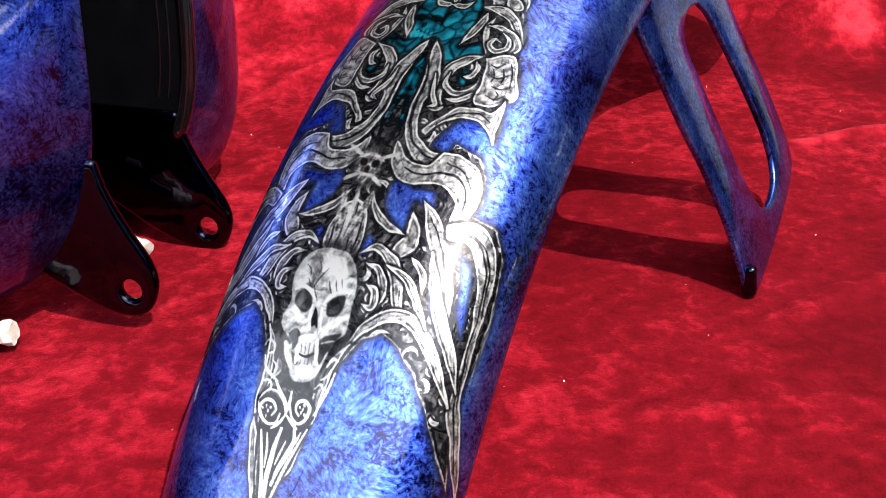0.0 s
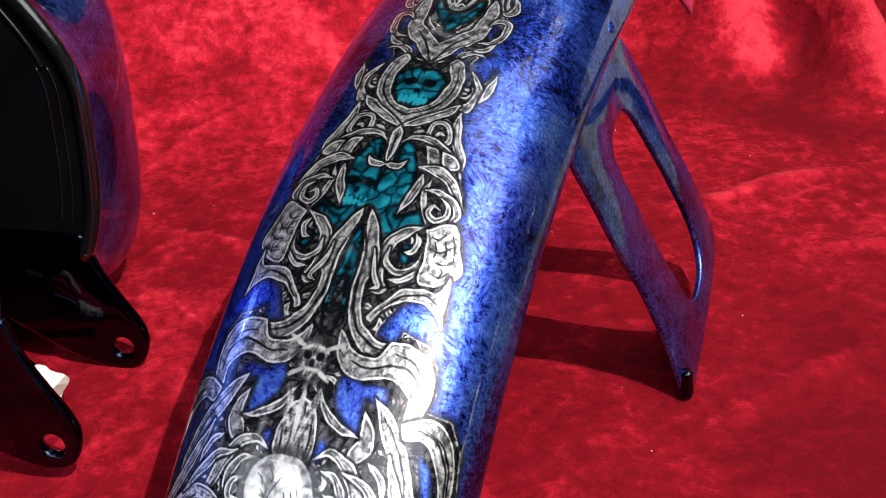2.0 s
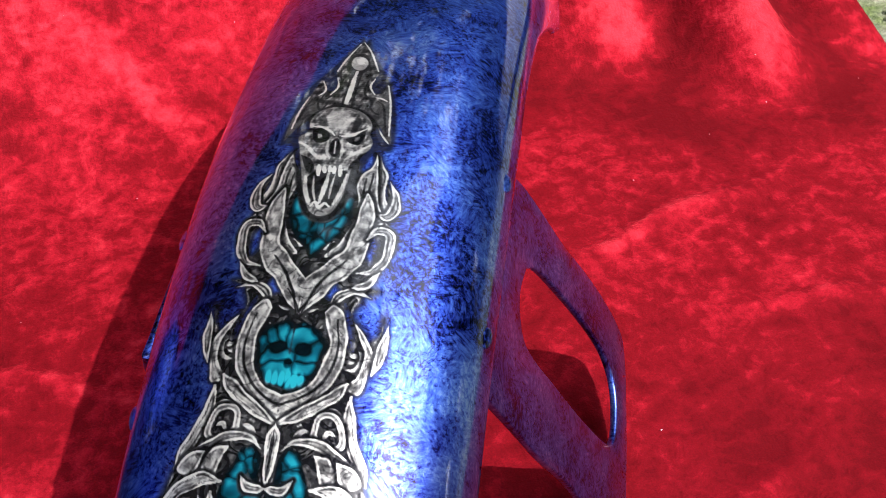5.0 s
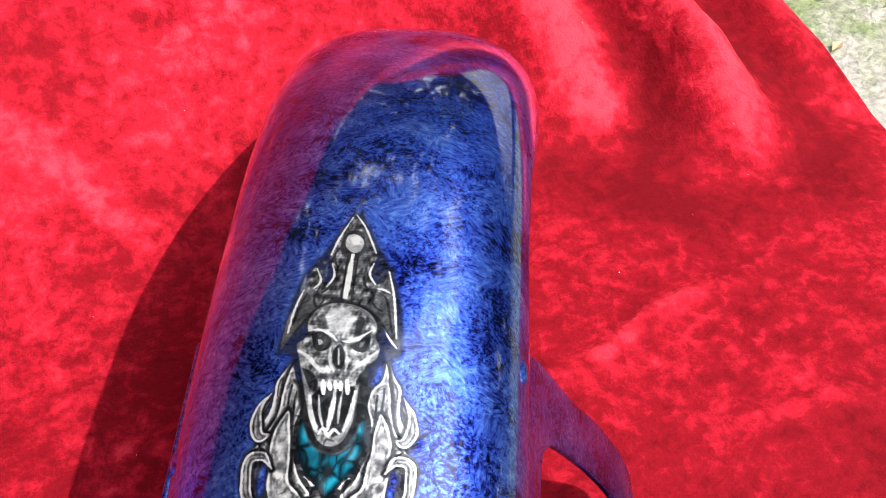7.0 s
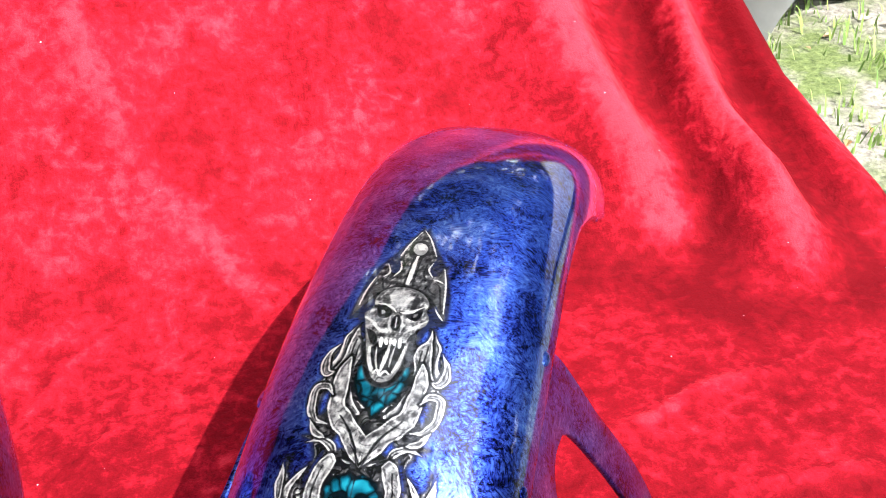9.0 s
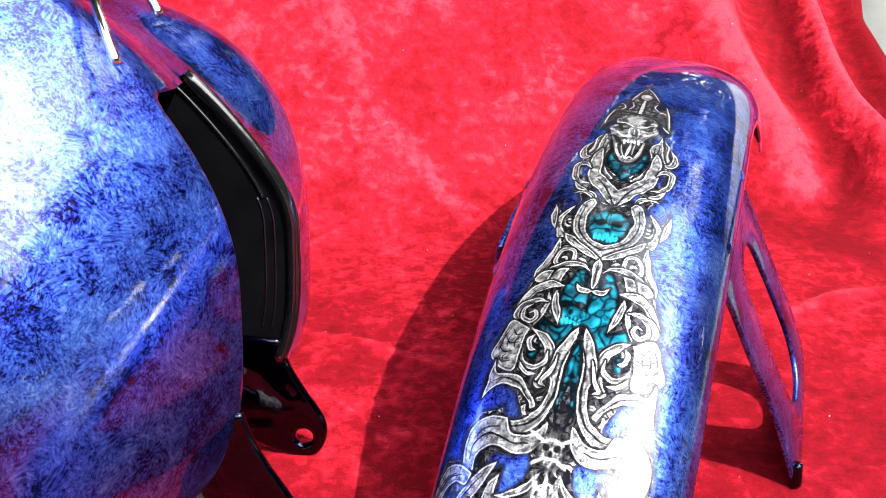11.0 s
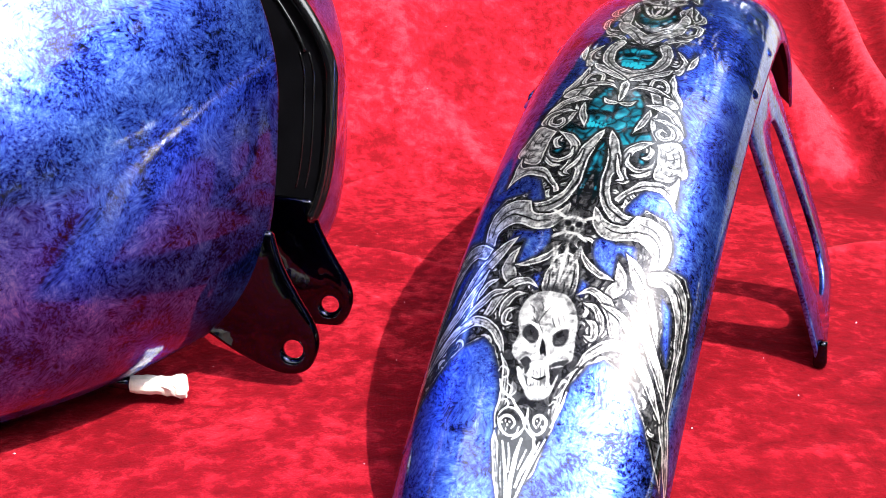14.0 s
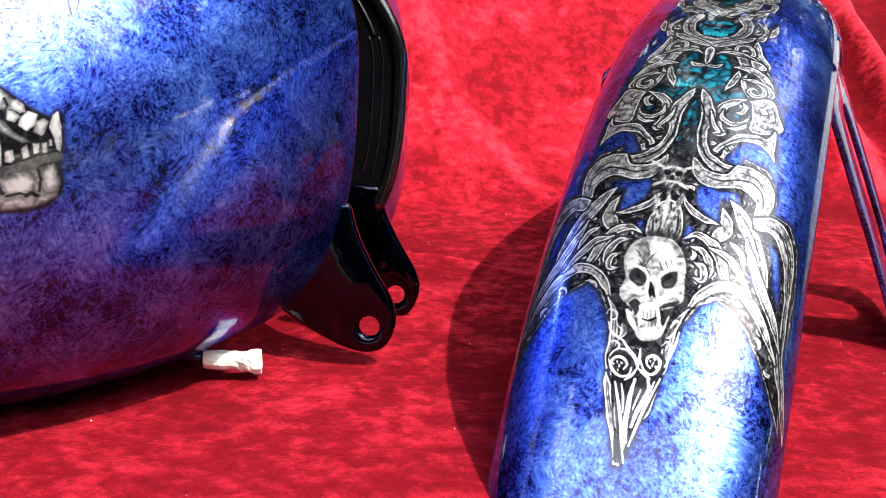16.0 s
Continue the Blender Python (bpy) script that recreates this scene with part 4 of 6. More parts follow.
# feathers and wings beside the great skull
piece([(-239.0, 22.0), (-242.1, 27.4), (-248.1, 32.5), (-257.2, 37.9), (-269.1, 42.1), (-279.6, 43.0), (-269.8, 37.6), (-260.0, 32.8), (-250.9, 27.1)])
groove([(-244.6, 26.5), (-251.9, 32.2), (-260.7, 36.7), (-271.5, 40.3)], 0.6)
piece([(-243.2, 19.9), (-248.8, 24.1), (-255.4, 25.6), (-260.3, 22.6), (-263.5, 17.8), (-257.9, 18.1), (-252.3, 20.5)])
piece([(-245.3, 32.2), (-241.4, 39.7), (-242.8, 47.2), (-250.9, 52.6), (-261.4, 54.4), (-275.4, 54.4), (-290.8, 55.0), (-300.6, 55.9), (-311.1, 59.8), (-331.0, 65.5), (-323.3, 59.8), (-311.1, 54.4), (-303.4, 51.1), (-292.9, 51.4), (-279.9, 51.4), (-264.9, 49.3), (-253.7, 45.1), (-249.1, 40.0), (-250.2, 34.6)])
groove([(-245.6, 37.6), (-247.7, 44.5), (-254.7, 49.6), (-265.9, 52.0), (-282.0, 52.3)], 0.6)
groove([(-245.3, 40.6), (-248.8, 47.5), (-257.5, 51.7), (-270.5, 53.5)], 0.6)
groove([(-286.9, 52.9), (-298.5, 52.9), (-310.4, 56.5), (-322.6, 61.0)], 0.6)
groove([(-276.8, 52.0), (-291.8, 53.2), (-301.3, 54.7)], 0.6)
strand([(-256.1, 31.0), (-266.6, 35.2), (-277.5, 40.9), (-287.3, 47.5), (-297.4, 52.6)], (2.4, 4.4, 3))
strand([(-262.4, 7.6), (-259.6, 13.0), (-262.8, 19.3), (-269.4, 23.2), (-276.1, 25.6), (-280.3, 30.1)], (2, 4, 3))
strand([(-265.2, 11.2), (-267.3, 16.6), (-274.0, 19.6), (-282.4, 17.2)], (1.6, 3, 2))
strand([(-271.9, 13.6), (-274.0, 17.2), (-279.2, 17.8), (-278.9, 14.2)], (1.4, 2.4, 1.6))
strand([(-298.1, 13.0), (-288.7, 16.3), (-281.7, 22.3), (-279.6, 29.5), (-284.1, 37.3), (-293.6, 45.1), (-302.7, 51.4)], (2, 4.4, 3.4))
strand([(-264.2, 18.4), (-267.3, 25.9), (-273.6, 31.3), (-281.0, 37.0)], (2, 3, 2))
strand([(-260.0, 25.3), (-263.5, 29.8), (-270.5, 32.5)], (1.6, 2.4, 1.6))
strand([(-240.4, 4.0), (-247.4, 8.2), (-251.2, 13.6), (-253.0, 20.2)], (1.4, 3, 1.4))
piece([(-243.2, -1.0), (-247.0, 4.3), (-255.4, 6.7), (-263.5, 6.1), (-264.2, -1.0), (-257.5, -1.0)])
groove([(-245.6, 0.7), (-253.3, 1.6), (-262.8, 2.2)], 0.8)
groove([(-249.5, 4.0), (-256.8, 4.6), (-263.1, 4.6)], 0.6)
# scrolls and the spear point under the great skull
strand([(-292.5, 15.1), (-299.5, 11.5), (-307.9, 10.0), (-316.0, 10.0), (-321.9, 10.0)], (2, 3, 2.4))
strand([(-322.3, 4.0), (-317.7, 1.0), (-314.2, 2.5), (-313.5, 6.7), (-317.0, 8.8), (-320.5, 7.0), (-319.1, 4.0), (-316.7, 4.3)], (1.4, 2.2, 1.2))
strand([(-302.0, 7.9), (-306.2, 6.4), (-309.7, 8.2)], (1.4, 2, 1.2))
strand([(-322.6, 9.7), (-330.7, 7.6), (-339.8, 4.9), (-353.4, 1.3)], (2.4, 2.6, 0.8))
strand([(-325.8, 4.6), (-335.6, 3.1), (-345.4, 1.6)], (1.6, 2.4, 1))
strand([(-326.1, 2.2), (-332.8, 1.6), (-339.8, 1.3)], (1.2, 1.8, 0.8))

# short curls that fill the filigree, drawn by rule between the larger strands
rng = np.random.RandomState(5)
MOTTLE = wobble(3.2, 21, 0.5) + wobble(1.6, 22, 0.35)
for _ in range(330):
    s0, q0 = rng.uniform(-318, -30), rng.uniform(2, 54)
    a, turn, r = rng.uniform(0, 6.283), rng.choice((-1, 1)) * rng.uniform(0.25, 0.9), rng.uniform(1.0, 2.3)
    pts = [(s0, q0)]
    for k in range(5):
        a += turn
        pts.append((pts[-1][0] + r * 1.2 * math.cos(a), pts[-1][1] + r * 1.2 * math.sin(a)))
        r *= 0.88
    STRANDS.insert(0, (pts, (0.7, rng.uniform(1.2, 2.2), 0.4)))

STREAK = np.sin(SG * 0.9 + 2.2 * np.sin(QG * 0.31) + 1.5 * np.sin(SG * 0.17 + QG * 0.4)) * np.sin(QG * 0.8 + 1.8 * np.sin(SG * 0.23))
tone = np.full(SG.shape, 0.10) + wobble(7, 3, 0.35) + 0.5 * MOTTLE
body_in = ease(SIL, -0.35, 0.35) * (1 - ease(HOLE, -0.3, 0.4))
cover = np.maximum(ease(SIL, -3.4, 0.2) * 0.94, body_in)
cover *= 1 - ease(HOLE, 0.3, 2.2)
busy = body_in * ease(SIL, 0.4, 1.6)
tone = np.where(SIL > -0.2, tone, 0.0)
tone += 0.5 * ease(SIL, 0.15, 0.4) * (1 - ease(SIL, 0.8, 1.2)) * (HOLE < -0.5) - 0.35 * ease(SIL, 1.0, 1.3) * (1 - ease(SIL, 1.5, 2.2))
teal_in = ease(TEAL, -0.3, 0.5)
teal_tone = 0.02 + 0.62 * ease(TEAL, 0.1, 2.2) + wobble(9, 4, 0.25)
tone = tone * (1 - teal_in) + teal_tone * teal_in
cover = np.maximum(cover, teal_in)
busy *= 1 - teal_in
teal_v = teal_in.copy()

for pts, widths in STRANDS:
    line = smooth_line(pts + pts[:1] if widths is None else pts, 7)
    w = window(line, 6)
    sa, qa = SA[w], QA[w]
    if widths is None:
        near = (qa > line[:, 1].min() - 5) & (qa < line[:, 1].max() + 5)
        inner = inside_distance(line, sa[near], qa[near])
        on, rim = ease(inner, -0.15, 0.15), ease(inner, -1.7, -0.3)
        shade = 0.64 + 0.34 * np.exp(-((inner - 0.40) / 0.28) ** 2) - 0.30 * np.exp(-((inner - 1.15) / 0.28) ** 2) * ease(STREAK[w][near], -0.3, 0.3)
        shade += 0.35 * MOTTLE[w][near] + 0.16 * STREAK[w][near]
        tone[w][near] = tone[w][near] * (1 - rim * 0.97) * (1 - on) + shade * on
        cover[w][near] = np.maximum(cover[w][near], np.maximum(on, rim * 0.9))
        busy[w][near] *= 1 - 0.75 * on
        teal_v[w][near] *= 1 - np.maximum(on, rim * 0.5)
        continue
    if isinstance(widths, float):
        near = (qa > line[:, 1].min() - 3) & (qa < line[:, 1].max() + 3)
        sn, qn = sa[near], qa[near]
        b = np.full(sn.shape, 9.0)
        for i in range(len(line) - 1):
            (s0, q0), (s1, q1) = line[i], line[i + 1]
            ds, dq = s1 - s0, q1 - q0
            t = np.clip(((sn - s0) * ds + (qn - q0) * dq) / (ds * ds + dq * dq + 1e-9), 0, 1)
            thin = widths / 2 * (0.3 + 0.7 * math.sin(math.pi * min(0.9, max(0.1, i / (len(line) - 1)))))
            b = np.minimum(b, np.hypot(sn - s0 - t * ds, qn - q0 - t * dq) - thin)
        on = ease(b, 0.2, -0.15)
        tone[w][near] = tone[w][near] * (1 - on * 0.9)
        continue
    run = np.linspace(0, 1, len(line))
    wid = np.interp(run, np.linspace(0, 1, len(widths)), widths) / 2
    closed = np.hypot(*(line[0] - line[-1])) < 1.5
    if not closed:
        wid = wid * 1.12 * np.clip(np.minimum(run, 1 - run) / 0.22, 0.12, 1) ** 0.6
    near = (qa > line[:, 1].min() - 5) & (qa < line[:, 1].max() + 5)
    sn, qn = sa[near], qa[near]
    b, h, side, go = np.full(sn.shape, 1e9), np.full(sn.shape, 1.0), np.zeros(sn.shape), np.zeros(sn.shape)
    gone = 0.0
    for i in range(len(line) - 1):
        (s0, q0), (s1, q1) = line[i], line[i + 1]
        ds, dq = s1 - s0, q1 - q0
        ln = math.hypot(ds, dq) + 1e-9
        t = np.clip(((sn - s0) * ds + (qn - q0) * dq) / (ln * ln), 0, 1)
        d = np.sqrt((sn - s0 - t * ds) ** 2 + (qn - q0 - t * dq) ** 2)
        hw = wid[i] + (wid[i + 1] - wid[i]) * t
        score = d - hw
        use = score < b
        # the airbrush lights every strand from above and from one side
        turned = ((qn - q0) * ds - (sn - s0) * dq) / ln
        lit = turned * (1.0 if ds + 0.35 * dq > 0 else -1.0)
        b, h, side, go = np.where(use, score, b), np.where(use, hw, h), np.where(use, lit, side), np.where(use, gone + t * ln, go)
        gone += ln
    small = len(widths) == 3 and widths[0] == 0.7
    allowed = (SIL[w][near] > 0.6) & (HOLE[w][near] < -0.4) & (TEAL[w][near] < -0.4) if small else np.ones(sn.shape, bool)
    on = ease(-b, -0.15, 0.15) * allowed
    rim = ease(b, 1.3, 0.2) * (b > -0.15) * allowed
    inner = np.clip(-b, 0, None)
    wide = np.clip((h - 0.6) / 0.8, 0, 1)
    over = np.clip(side / np.maximum(h, 0.3), -1, 1)
    streak = np.sin(over * h * 3.1 + 1.7 * np.sin(go * 0.33 + gone) + gone) * np.sin(go * 0.55 + 2.0 * np.sin(go * 0.21 + 3 * over) + 2 * gone)
    shade = 0.84 - 0.14 * wide + 0.14 * wide * over + wide * (0.20 * streak + 0.30 * MOTTLE[w][near])
    shade += wide * 0.34 * np.exp(-((inner - 0.35) / 0.25) ** 2) - wide * 0.42 * np.exp(-((inner - 1.0) / 0.25) ** 2) * (over < 0.5)
    tt, cc, bb, gg = tone[w][near], cover[w][near], busy[w][near], teal_v[w][near]
    tt = tt * (1 - rim * 0.96)
    tt = tt * (1 - on) + shade * on
    cc = np.maximum(cc, np.maximum(on, rim * 0.85))
    bb = bb * (1 - on * 0.8)
    gg = gg * (1 - np.maximum(on, rim * 0.5))
    for arr, val in ((tone, tt), (cover, cc), (busy, bb), (teal_v, gg)):
        sub = arr[w]
        sub[near] = val
        arr[w] = sub


def oval(s, q, a, b, turn=0.0):
    """How far out (1 at the rim) from an oval's middle."""
    c, k = math.cos(turn), math.sin(turn)
    ds, dq = SG - s, QC - q
    return np.hypot((ds * c + dq * k) / a, (dq * c - ds * k) / b)


def dab(mask, value, strength=1.0):
    """One pass of the airbrush."""
    global tone, cover, busy, teal_v
    m = mask * strength
    tone = tone * (1 - m) + value * m
    cover = np.maximum(cover, m)
    busy = busy * (1 - m)
    teal_v = teal_v * (1 - m)


def blot(o, soft=0.25):
    return ease(o, 1 + soft, 1 - soft)


def shape(pts, soft=0.5):
    w = window(pts, 6)
    d = np.full(SG.shape, -9.0)
    d[w] = inside_distance(smooth_line(pts + pts[:1], 5), SG[w], QC[w])
    return d, ease(d, -soft, soft)


def patch(pts, value, soft, strength=1.0):
    """An airbrushed area with a closed outline."""
    d, _ = shape(pts)
    dab(ease(d, -soft * 0.5, soft * 0.5), value, strength)


def stroke(pts, value, soft, width, strength=1.0):
    """One brush line that thins towards its ends."""
    line = smooth_line(pts, 5)
    rows = window(line, 4)
    sa, qa = SG[rows], QC[rows]
    best = np.full(SG.shape, 9.0)
    run = np.linspace(0, 1, len(line))
    wid = width / 2 * (0.45 + 0.55 * np.sin(math.pi * np.clip(run, 0.08, 0.92)))
    sub = best[rows]
    for i in range(len(line) - 1):
        (s0, q0), (s1, q1) = line[i], line[i + 1]
        ds, dq = s1 - s0, q1 - q0
        t = np.clip(((sa - s0) * ds + (qa - q0) * dq) / (ds * ds + dq * dq + 1e-9), 0, 1)
        sub = np.minimum(sub, np.hypot(sa - s0 - t * ds, qa - q0 - t * dq) - wid[i])
    best[rows] = sub
    dab(ease(best, soft * 0.5, -soft * 0.5), value, strength)


# the great skull low on the fender
patch([(-260.0, -3.2), (-260.7, 5.5), (-267.7, 11.2), (-278.5, 13.9), (-288.3, 14.5), (-295.0, 12.7), (-303.7, 10.9), (-309.3, 8.2), (-311.1, 1.9), (-308.3, -4.1), (-301.3, -8.9), (-292.9, -13.1), (-285.5, -13.7), (-278.2, -13.7), (-271.9, -14.9), (-265.6, -12.2)], 0.1, 3.6, strength=0.7)
patch([(-262.8, -2.6), (-263.5, 4.0), (-268.0, 8.5), (-274.0, 10.9), (-279.6, 11.5), (-284.5, 12.1), (-289.7, 12.4), (-292.5, 10.0), (-295.7, 8.8), (-299.5, 8.2), (-304.4, 7.3), (-307.2, 5.5), (-308.3, 2.2), (-307.9, -0.8), (-304.4, -3.5), (-300.9, -6.2), (-297.1, -7.7), (-296.4, -6.8), (-297.4, -5.3), (-295.7, -5.3), (-294.3, -8.0), (-291.8, -10.7), (-289.0, -11.3), (-285.2, -10.7), (-282.4, -10.4), (-278.5, -11.9), (-273.6, -12.5), (-268.0, -11.0), (-264.2, -7.4)], 0.74, 0.7)
tone = tone + ease(shape([(-262, -3), (-268, 9), (-280, 12), (-297, 11), (-307, 4), (-303, -3), (-293, -9.5), (-280, -11.5), (-266, -9)])[0], 0, 1) * (wobble(5, 61, 0.3) + 0.4 * MOTTLE)
patch([(-265.2, -4.4), (-265.2, 2.2), (-269.8, 6.4), (-276.4, 7.6), (-278.2, 3.4), (-274.0, 0.1), (-271.5, -3.2)], 0.97, 2.5, strength=0.8)
patch([(-272.6, -11.3), (-268.4, -8.6), (-271.9, -5.9), (-276.8, -7.1), (-277.5, -10.4)], 0.95, 2.0, strength=0.7)
patch([(-266.3, -7.7), (-266.3, -4.7), (-273.6, -2.9), (-275.4, -4.7), (-272.2, -7.4)], 0.42, 1.6, strength=0.6)
patch([(-264.5, 3.4), (-266.6, 6.7), (-270.8, 8.8), (-270.1, 6.4)], 0.45, 1.2, strength=0.6)
stroke([(-274.7, -6.8), (-277.5, -4.4), (-274.7, -3.2), (-271.9, -2.0), (-269.8, -0.8)], 0.1, 0.4, 0.5, strength=0.6)
stroke([(-276.8, -3.8), (-279.2, -2.6), (-281.3, -1.1)], 0.1, 0.4, 0.5, strength=0.6)
stroke([(-274.3, 1.0), (-276.4, 1.9), (-278.2, 3.1)], 0.1, 0.4, 0.5, strength=0.6)
stroke([(-273.3, 3.1), (-275.0, 3.7), (-276.8, 4.6)], 0.1, 0.4, 0.5, strength=0.6)
stroke([(-272.6, 4.9), (-274.0, 5.5), (-275.4, 6.1)], 0.1, 0.4, 0.5, strength=0.6)
stroke([(-268.4, -4.7), (-270.5, -3.5), (-271.9, -3.8)], 0.1, 0.4, 0.5, strength=0.6)
stroke([(-270.1, -8.9), (-271.5, -7.1), (-273.3, -6.5)], 0.1, 0.4, 0.5, strength=0.6)
patch([(-280.3, -8.9), (-278.5, -6.8), (-279.9, -4.1), (-283.1, -2.3), (-285.9, -3.5), (-285.5, -6.2), (-283.1, -8.9)], 0.12, 0.9)
patch([(-281.7, 2.8), (-279.2, 4.6), (-277.8, 7.9), (-281.0, 8.8), (-284.5, 7.6), (-285.5, 4.3)], 0.14, 0.9)
patch([(-282.4, -7.7), (-283.1, -5.3), (-284.8, -4.1), (-284.8, -6.5)], 0.4, 0.8, strength=0.6)
patch([(-283.1, 4.3), (-281.0, 7.0), (-283.8, 7.6), (-284.8, 4.6)], 0.42, 0.8, strength=0.7)
stroke([(-279.2, -10.1), (-277.5, -7.4), (-278.9, -4.1), (-281.0, -2.0)], 1.0, 0.4, 1.3)
stroke([(-276.4, 9.1), (-277.1, 5.5), (-279.6, 2.8), (-282.0, 1.6)], 1.0, 0.4, 1.3)
patch([(-283.4, -0.8), (-285.5, 0.7), (-290.1, 2.2), (-289.4, 1.0), (-290.1, 0.1), (-287.3, -0.8)], 0.02, 0.35)
stroke([(-283.1, -2.0), (-286.9, -1.7), (-291.1, -0.2)], 1.0, 0.4, 1.1, strength=0.9)
stroke([(-283.4, 1.6), (-287.3, 2.5), (-291.1, 3.4)], 1.0, 0.4, 1.2, strength=0.9)
stroke([(-288.3, -11.0), (-286.9, -8.0), (-288.3, -4.7), (-289.0, -2.0)], 1.0, 1.0, 2.6, strength=0.8)
stroke([(-284.1, 10.9), (-286.2, 8.5), (-288.7, 6.1), (-290.4, 4.0)], 1.0, 1.0, 2.6, strength=0.8)
patch([(-293.9, -7.1), (-291.8, -5.0), (-293.2, -2.9), (-296.7, -2.9), (-298.8, -3.8), (-296.4, -5.0)], 0.1, 0.6, strength=0.9)
patch([(-293.9, 4.3), (-291.8, 6.7), (-290.1, 11.2), (-293.2, 9.7), (-297.4, 8.2), (-301.3, 7.3), (-298.8, 5.5)], 0.08, 0.7, strength=0.85)
stroke([(-294.6, 5.5), (-293.6, 7.6), (-292.9, 9.4)], 0.9, 0.4, 0.8, strength=0.7)
patch([(-299.2, -4.1), (-300.2, -2.3), (-302.7, -0.5), (-303.0, -2.0)], 0.12, 0.5, strength=0.8)
patch([(-294.3, -3.2), (-292.5, -0.2), (-292.9, 3.7), (-296.4, 4.6), (-298.5, 1.6), (-297.8, -1.7)], 0.95, 0.5, strength=0.8)
stroke([(-295.7, -1.4), (-298.8, -0.5)], 0.12, 0.35, 0.4, strength=0.5)
stroke([(-295.7, 0.1), (-299.2, 1.0)], 0.12, 0.35, 0.4, strength=0.5)
stroke([(-295.3, 1.6), (-298.8, 2.2)], 0.12, 0.35, 0.4, strength=0.5)
stroke([(-295.0, 3.1), (-298.1, 3.7)], 0.12, 0.35, 0.4, strength=0.5)
stroke([(-299.5, -1.4), (-299.9, 1.6), (-298.1, 4.3)], 0.04, 0.35, 0.8)
stroke([(-296.7, -2.3), (-299.9, -1.7), (-302.7, -1.4)], 1.0, 0.25, 1.4)
stroke([(-295.3, 4.3), (-297.8, 4.9), (-300.6, 5.5)], 1.0, 0.25, 1.4)
stroke([(-300.6, 0.1), (-302.7, 0.4)], 0.15, 0.35, 0.35, strength=0.45)
stroke([(-300.6, 1.6), (-302.3, 1.9)], 0.15, 0.35, 0.35, strength=0.45)
stroke([(-300.2, 2.8), (-302.3, 3.1)], 0.15, 0.35, 0.35, strength=0.45)
stroke([(-299.9, 4.0), (-302.0, 4.6)], 0.15, 0.35, 0.35, strength=0.45)
patch([(-304.1, -1.1), (-302.7, 2.2), (-303.0, 5.5), (-306.5, 4.3), (-306.9, 1.3)], 1.0, 1.2, strength=0.8)
stroke([(-297.4, -7.1), (-300.9, -5.0), (-304.8, -2.0)], 1.0, 0.5, 1.4, strength=0.8)
stroke([(-297.1, 8.5), (-301.6, 7.6), (-305.1, 6.7)], 0.95, 0.5, 1.1, strength=0.7)

# the spear point and its scrolls
patch([(-324.0, -6.8), (-322.6, -2.6), (-320.5, 2.8), (-320.5, 9.1), (-320.9, 11.2), (-332.4, 7.9), (-345.0, 4.9), (-355.5, 2.8), (-356.2, 1.6), (-347.1, -1.1), (-334.9, -4.4)], 0.05, 1.2, strength=0.95)
stroke([(-325.8, -5.9), (-331.7, -3.8), (-339.1, -1.4), (-346.8, 0.4), (-351.7, 1.6)], 1.0, 0.3, 1.3)
stroke([(-323.7, 1.0), (-328.9, 0.4), (-334.9, 0.4), (-340.8, 0.7), (-347.1, 1.9)], 1.0, 0.3, 1.9)
stroke([(-323.0, 5.5), (-326.5, 6.4), (-331.4, 5.2), (-335.9, 3.7), (-341.2, 2.8)], 1.0, 0.3, 1.8)
stroke([(-321.9, 9.7), (-328.9, 7.6), (-334.2, 6.1), (-340.8, 4.6), (-348.2, 3.1)], 1.0, 0.3, 1.2)
stroke([(-326.1, -3.5), (-331.0, -2.0), (-336.6, -1.1)], 1.0, 0.3, 0.9)
stroke([(-327.2, 3.7), (-331.4, 2.8), (-334.9, 2.2)], 1.0, 0.3, 0.8)
stroke([(-323.3, 7.9), (-327.2, 7.0)], 1.0, 0.3, 0.8)
patch([(-345.7, 0.4), (-346.8, 1.6), (-349.2, 1.9), (-349.9, 1.0)], 0.95, 0.4)
stroke([(-351.3, 1.6), (-353.4, 2.2), (-354.5, 2.5)], 0.95, 0.3, 0.9)
patch([(-316.7, -10.1), (-313.5, -5.9), (-315.3, -0.2), (-312.1, 3.1), (-312.1, 7.6), (-315.3, 10.0), (-320.2, 9.4), (-322.3, 5.2), (-320.2, 1.3), (-324.0, -2.6), (-322.3, -7.1)], 0.05, 0.8, strength=0.9)
stroke([(-319.5, -1.1), (-322.3, -1.7), (-323.3, -4.4), (-321.6, -7.4), (-318.8, -8.9), (-316.3, -7.4), (-316.3, -4.7), (-318.4, -2.9), (-320.5, -3.8)], 0.98, 0.3, 1.3)
stroke([(-316.3, 1.6), (-319.5, 3.4), (-320.9, 6.1), (-318.8, 8.2), (-315.3, 8.5), (-313.5, 6.1), (-314.6, 4.0), (-317.0, 4.0), (-318.4, 5.5)], 0.98, 0.3, 1.3)
stroke([(-309.7, -5.9), (-312.8, -3.2), (-315.6, -0.5), (-318.8, 1.0)], 0.98, 0.3, 1.5)
stroke([(-311.8, 0.7), (-315.3, 1.0), (-318.8, 1.0)], 0.98, 0.3, 1.3)
stroke([(-319.1, 1.0), (-322.3, -0.5), (-324.4, -2.6)], 0.98, 0.3, 1.2)
stroke([(-319.1, 1.0), (-321.2, 4.0), (-322.6, 6.1)], 0.98, 0.3, 1.2)
stroke([(-317.0, 10.6), (-313.2, 11.5), (-307.9, 12.7), (-302.7, 13.3)], 0.98, 0.3, 1.2)
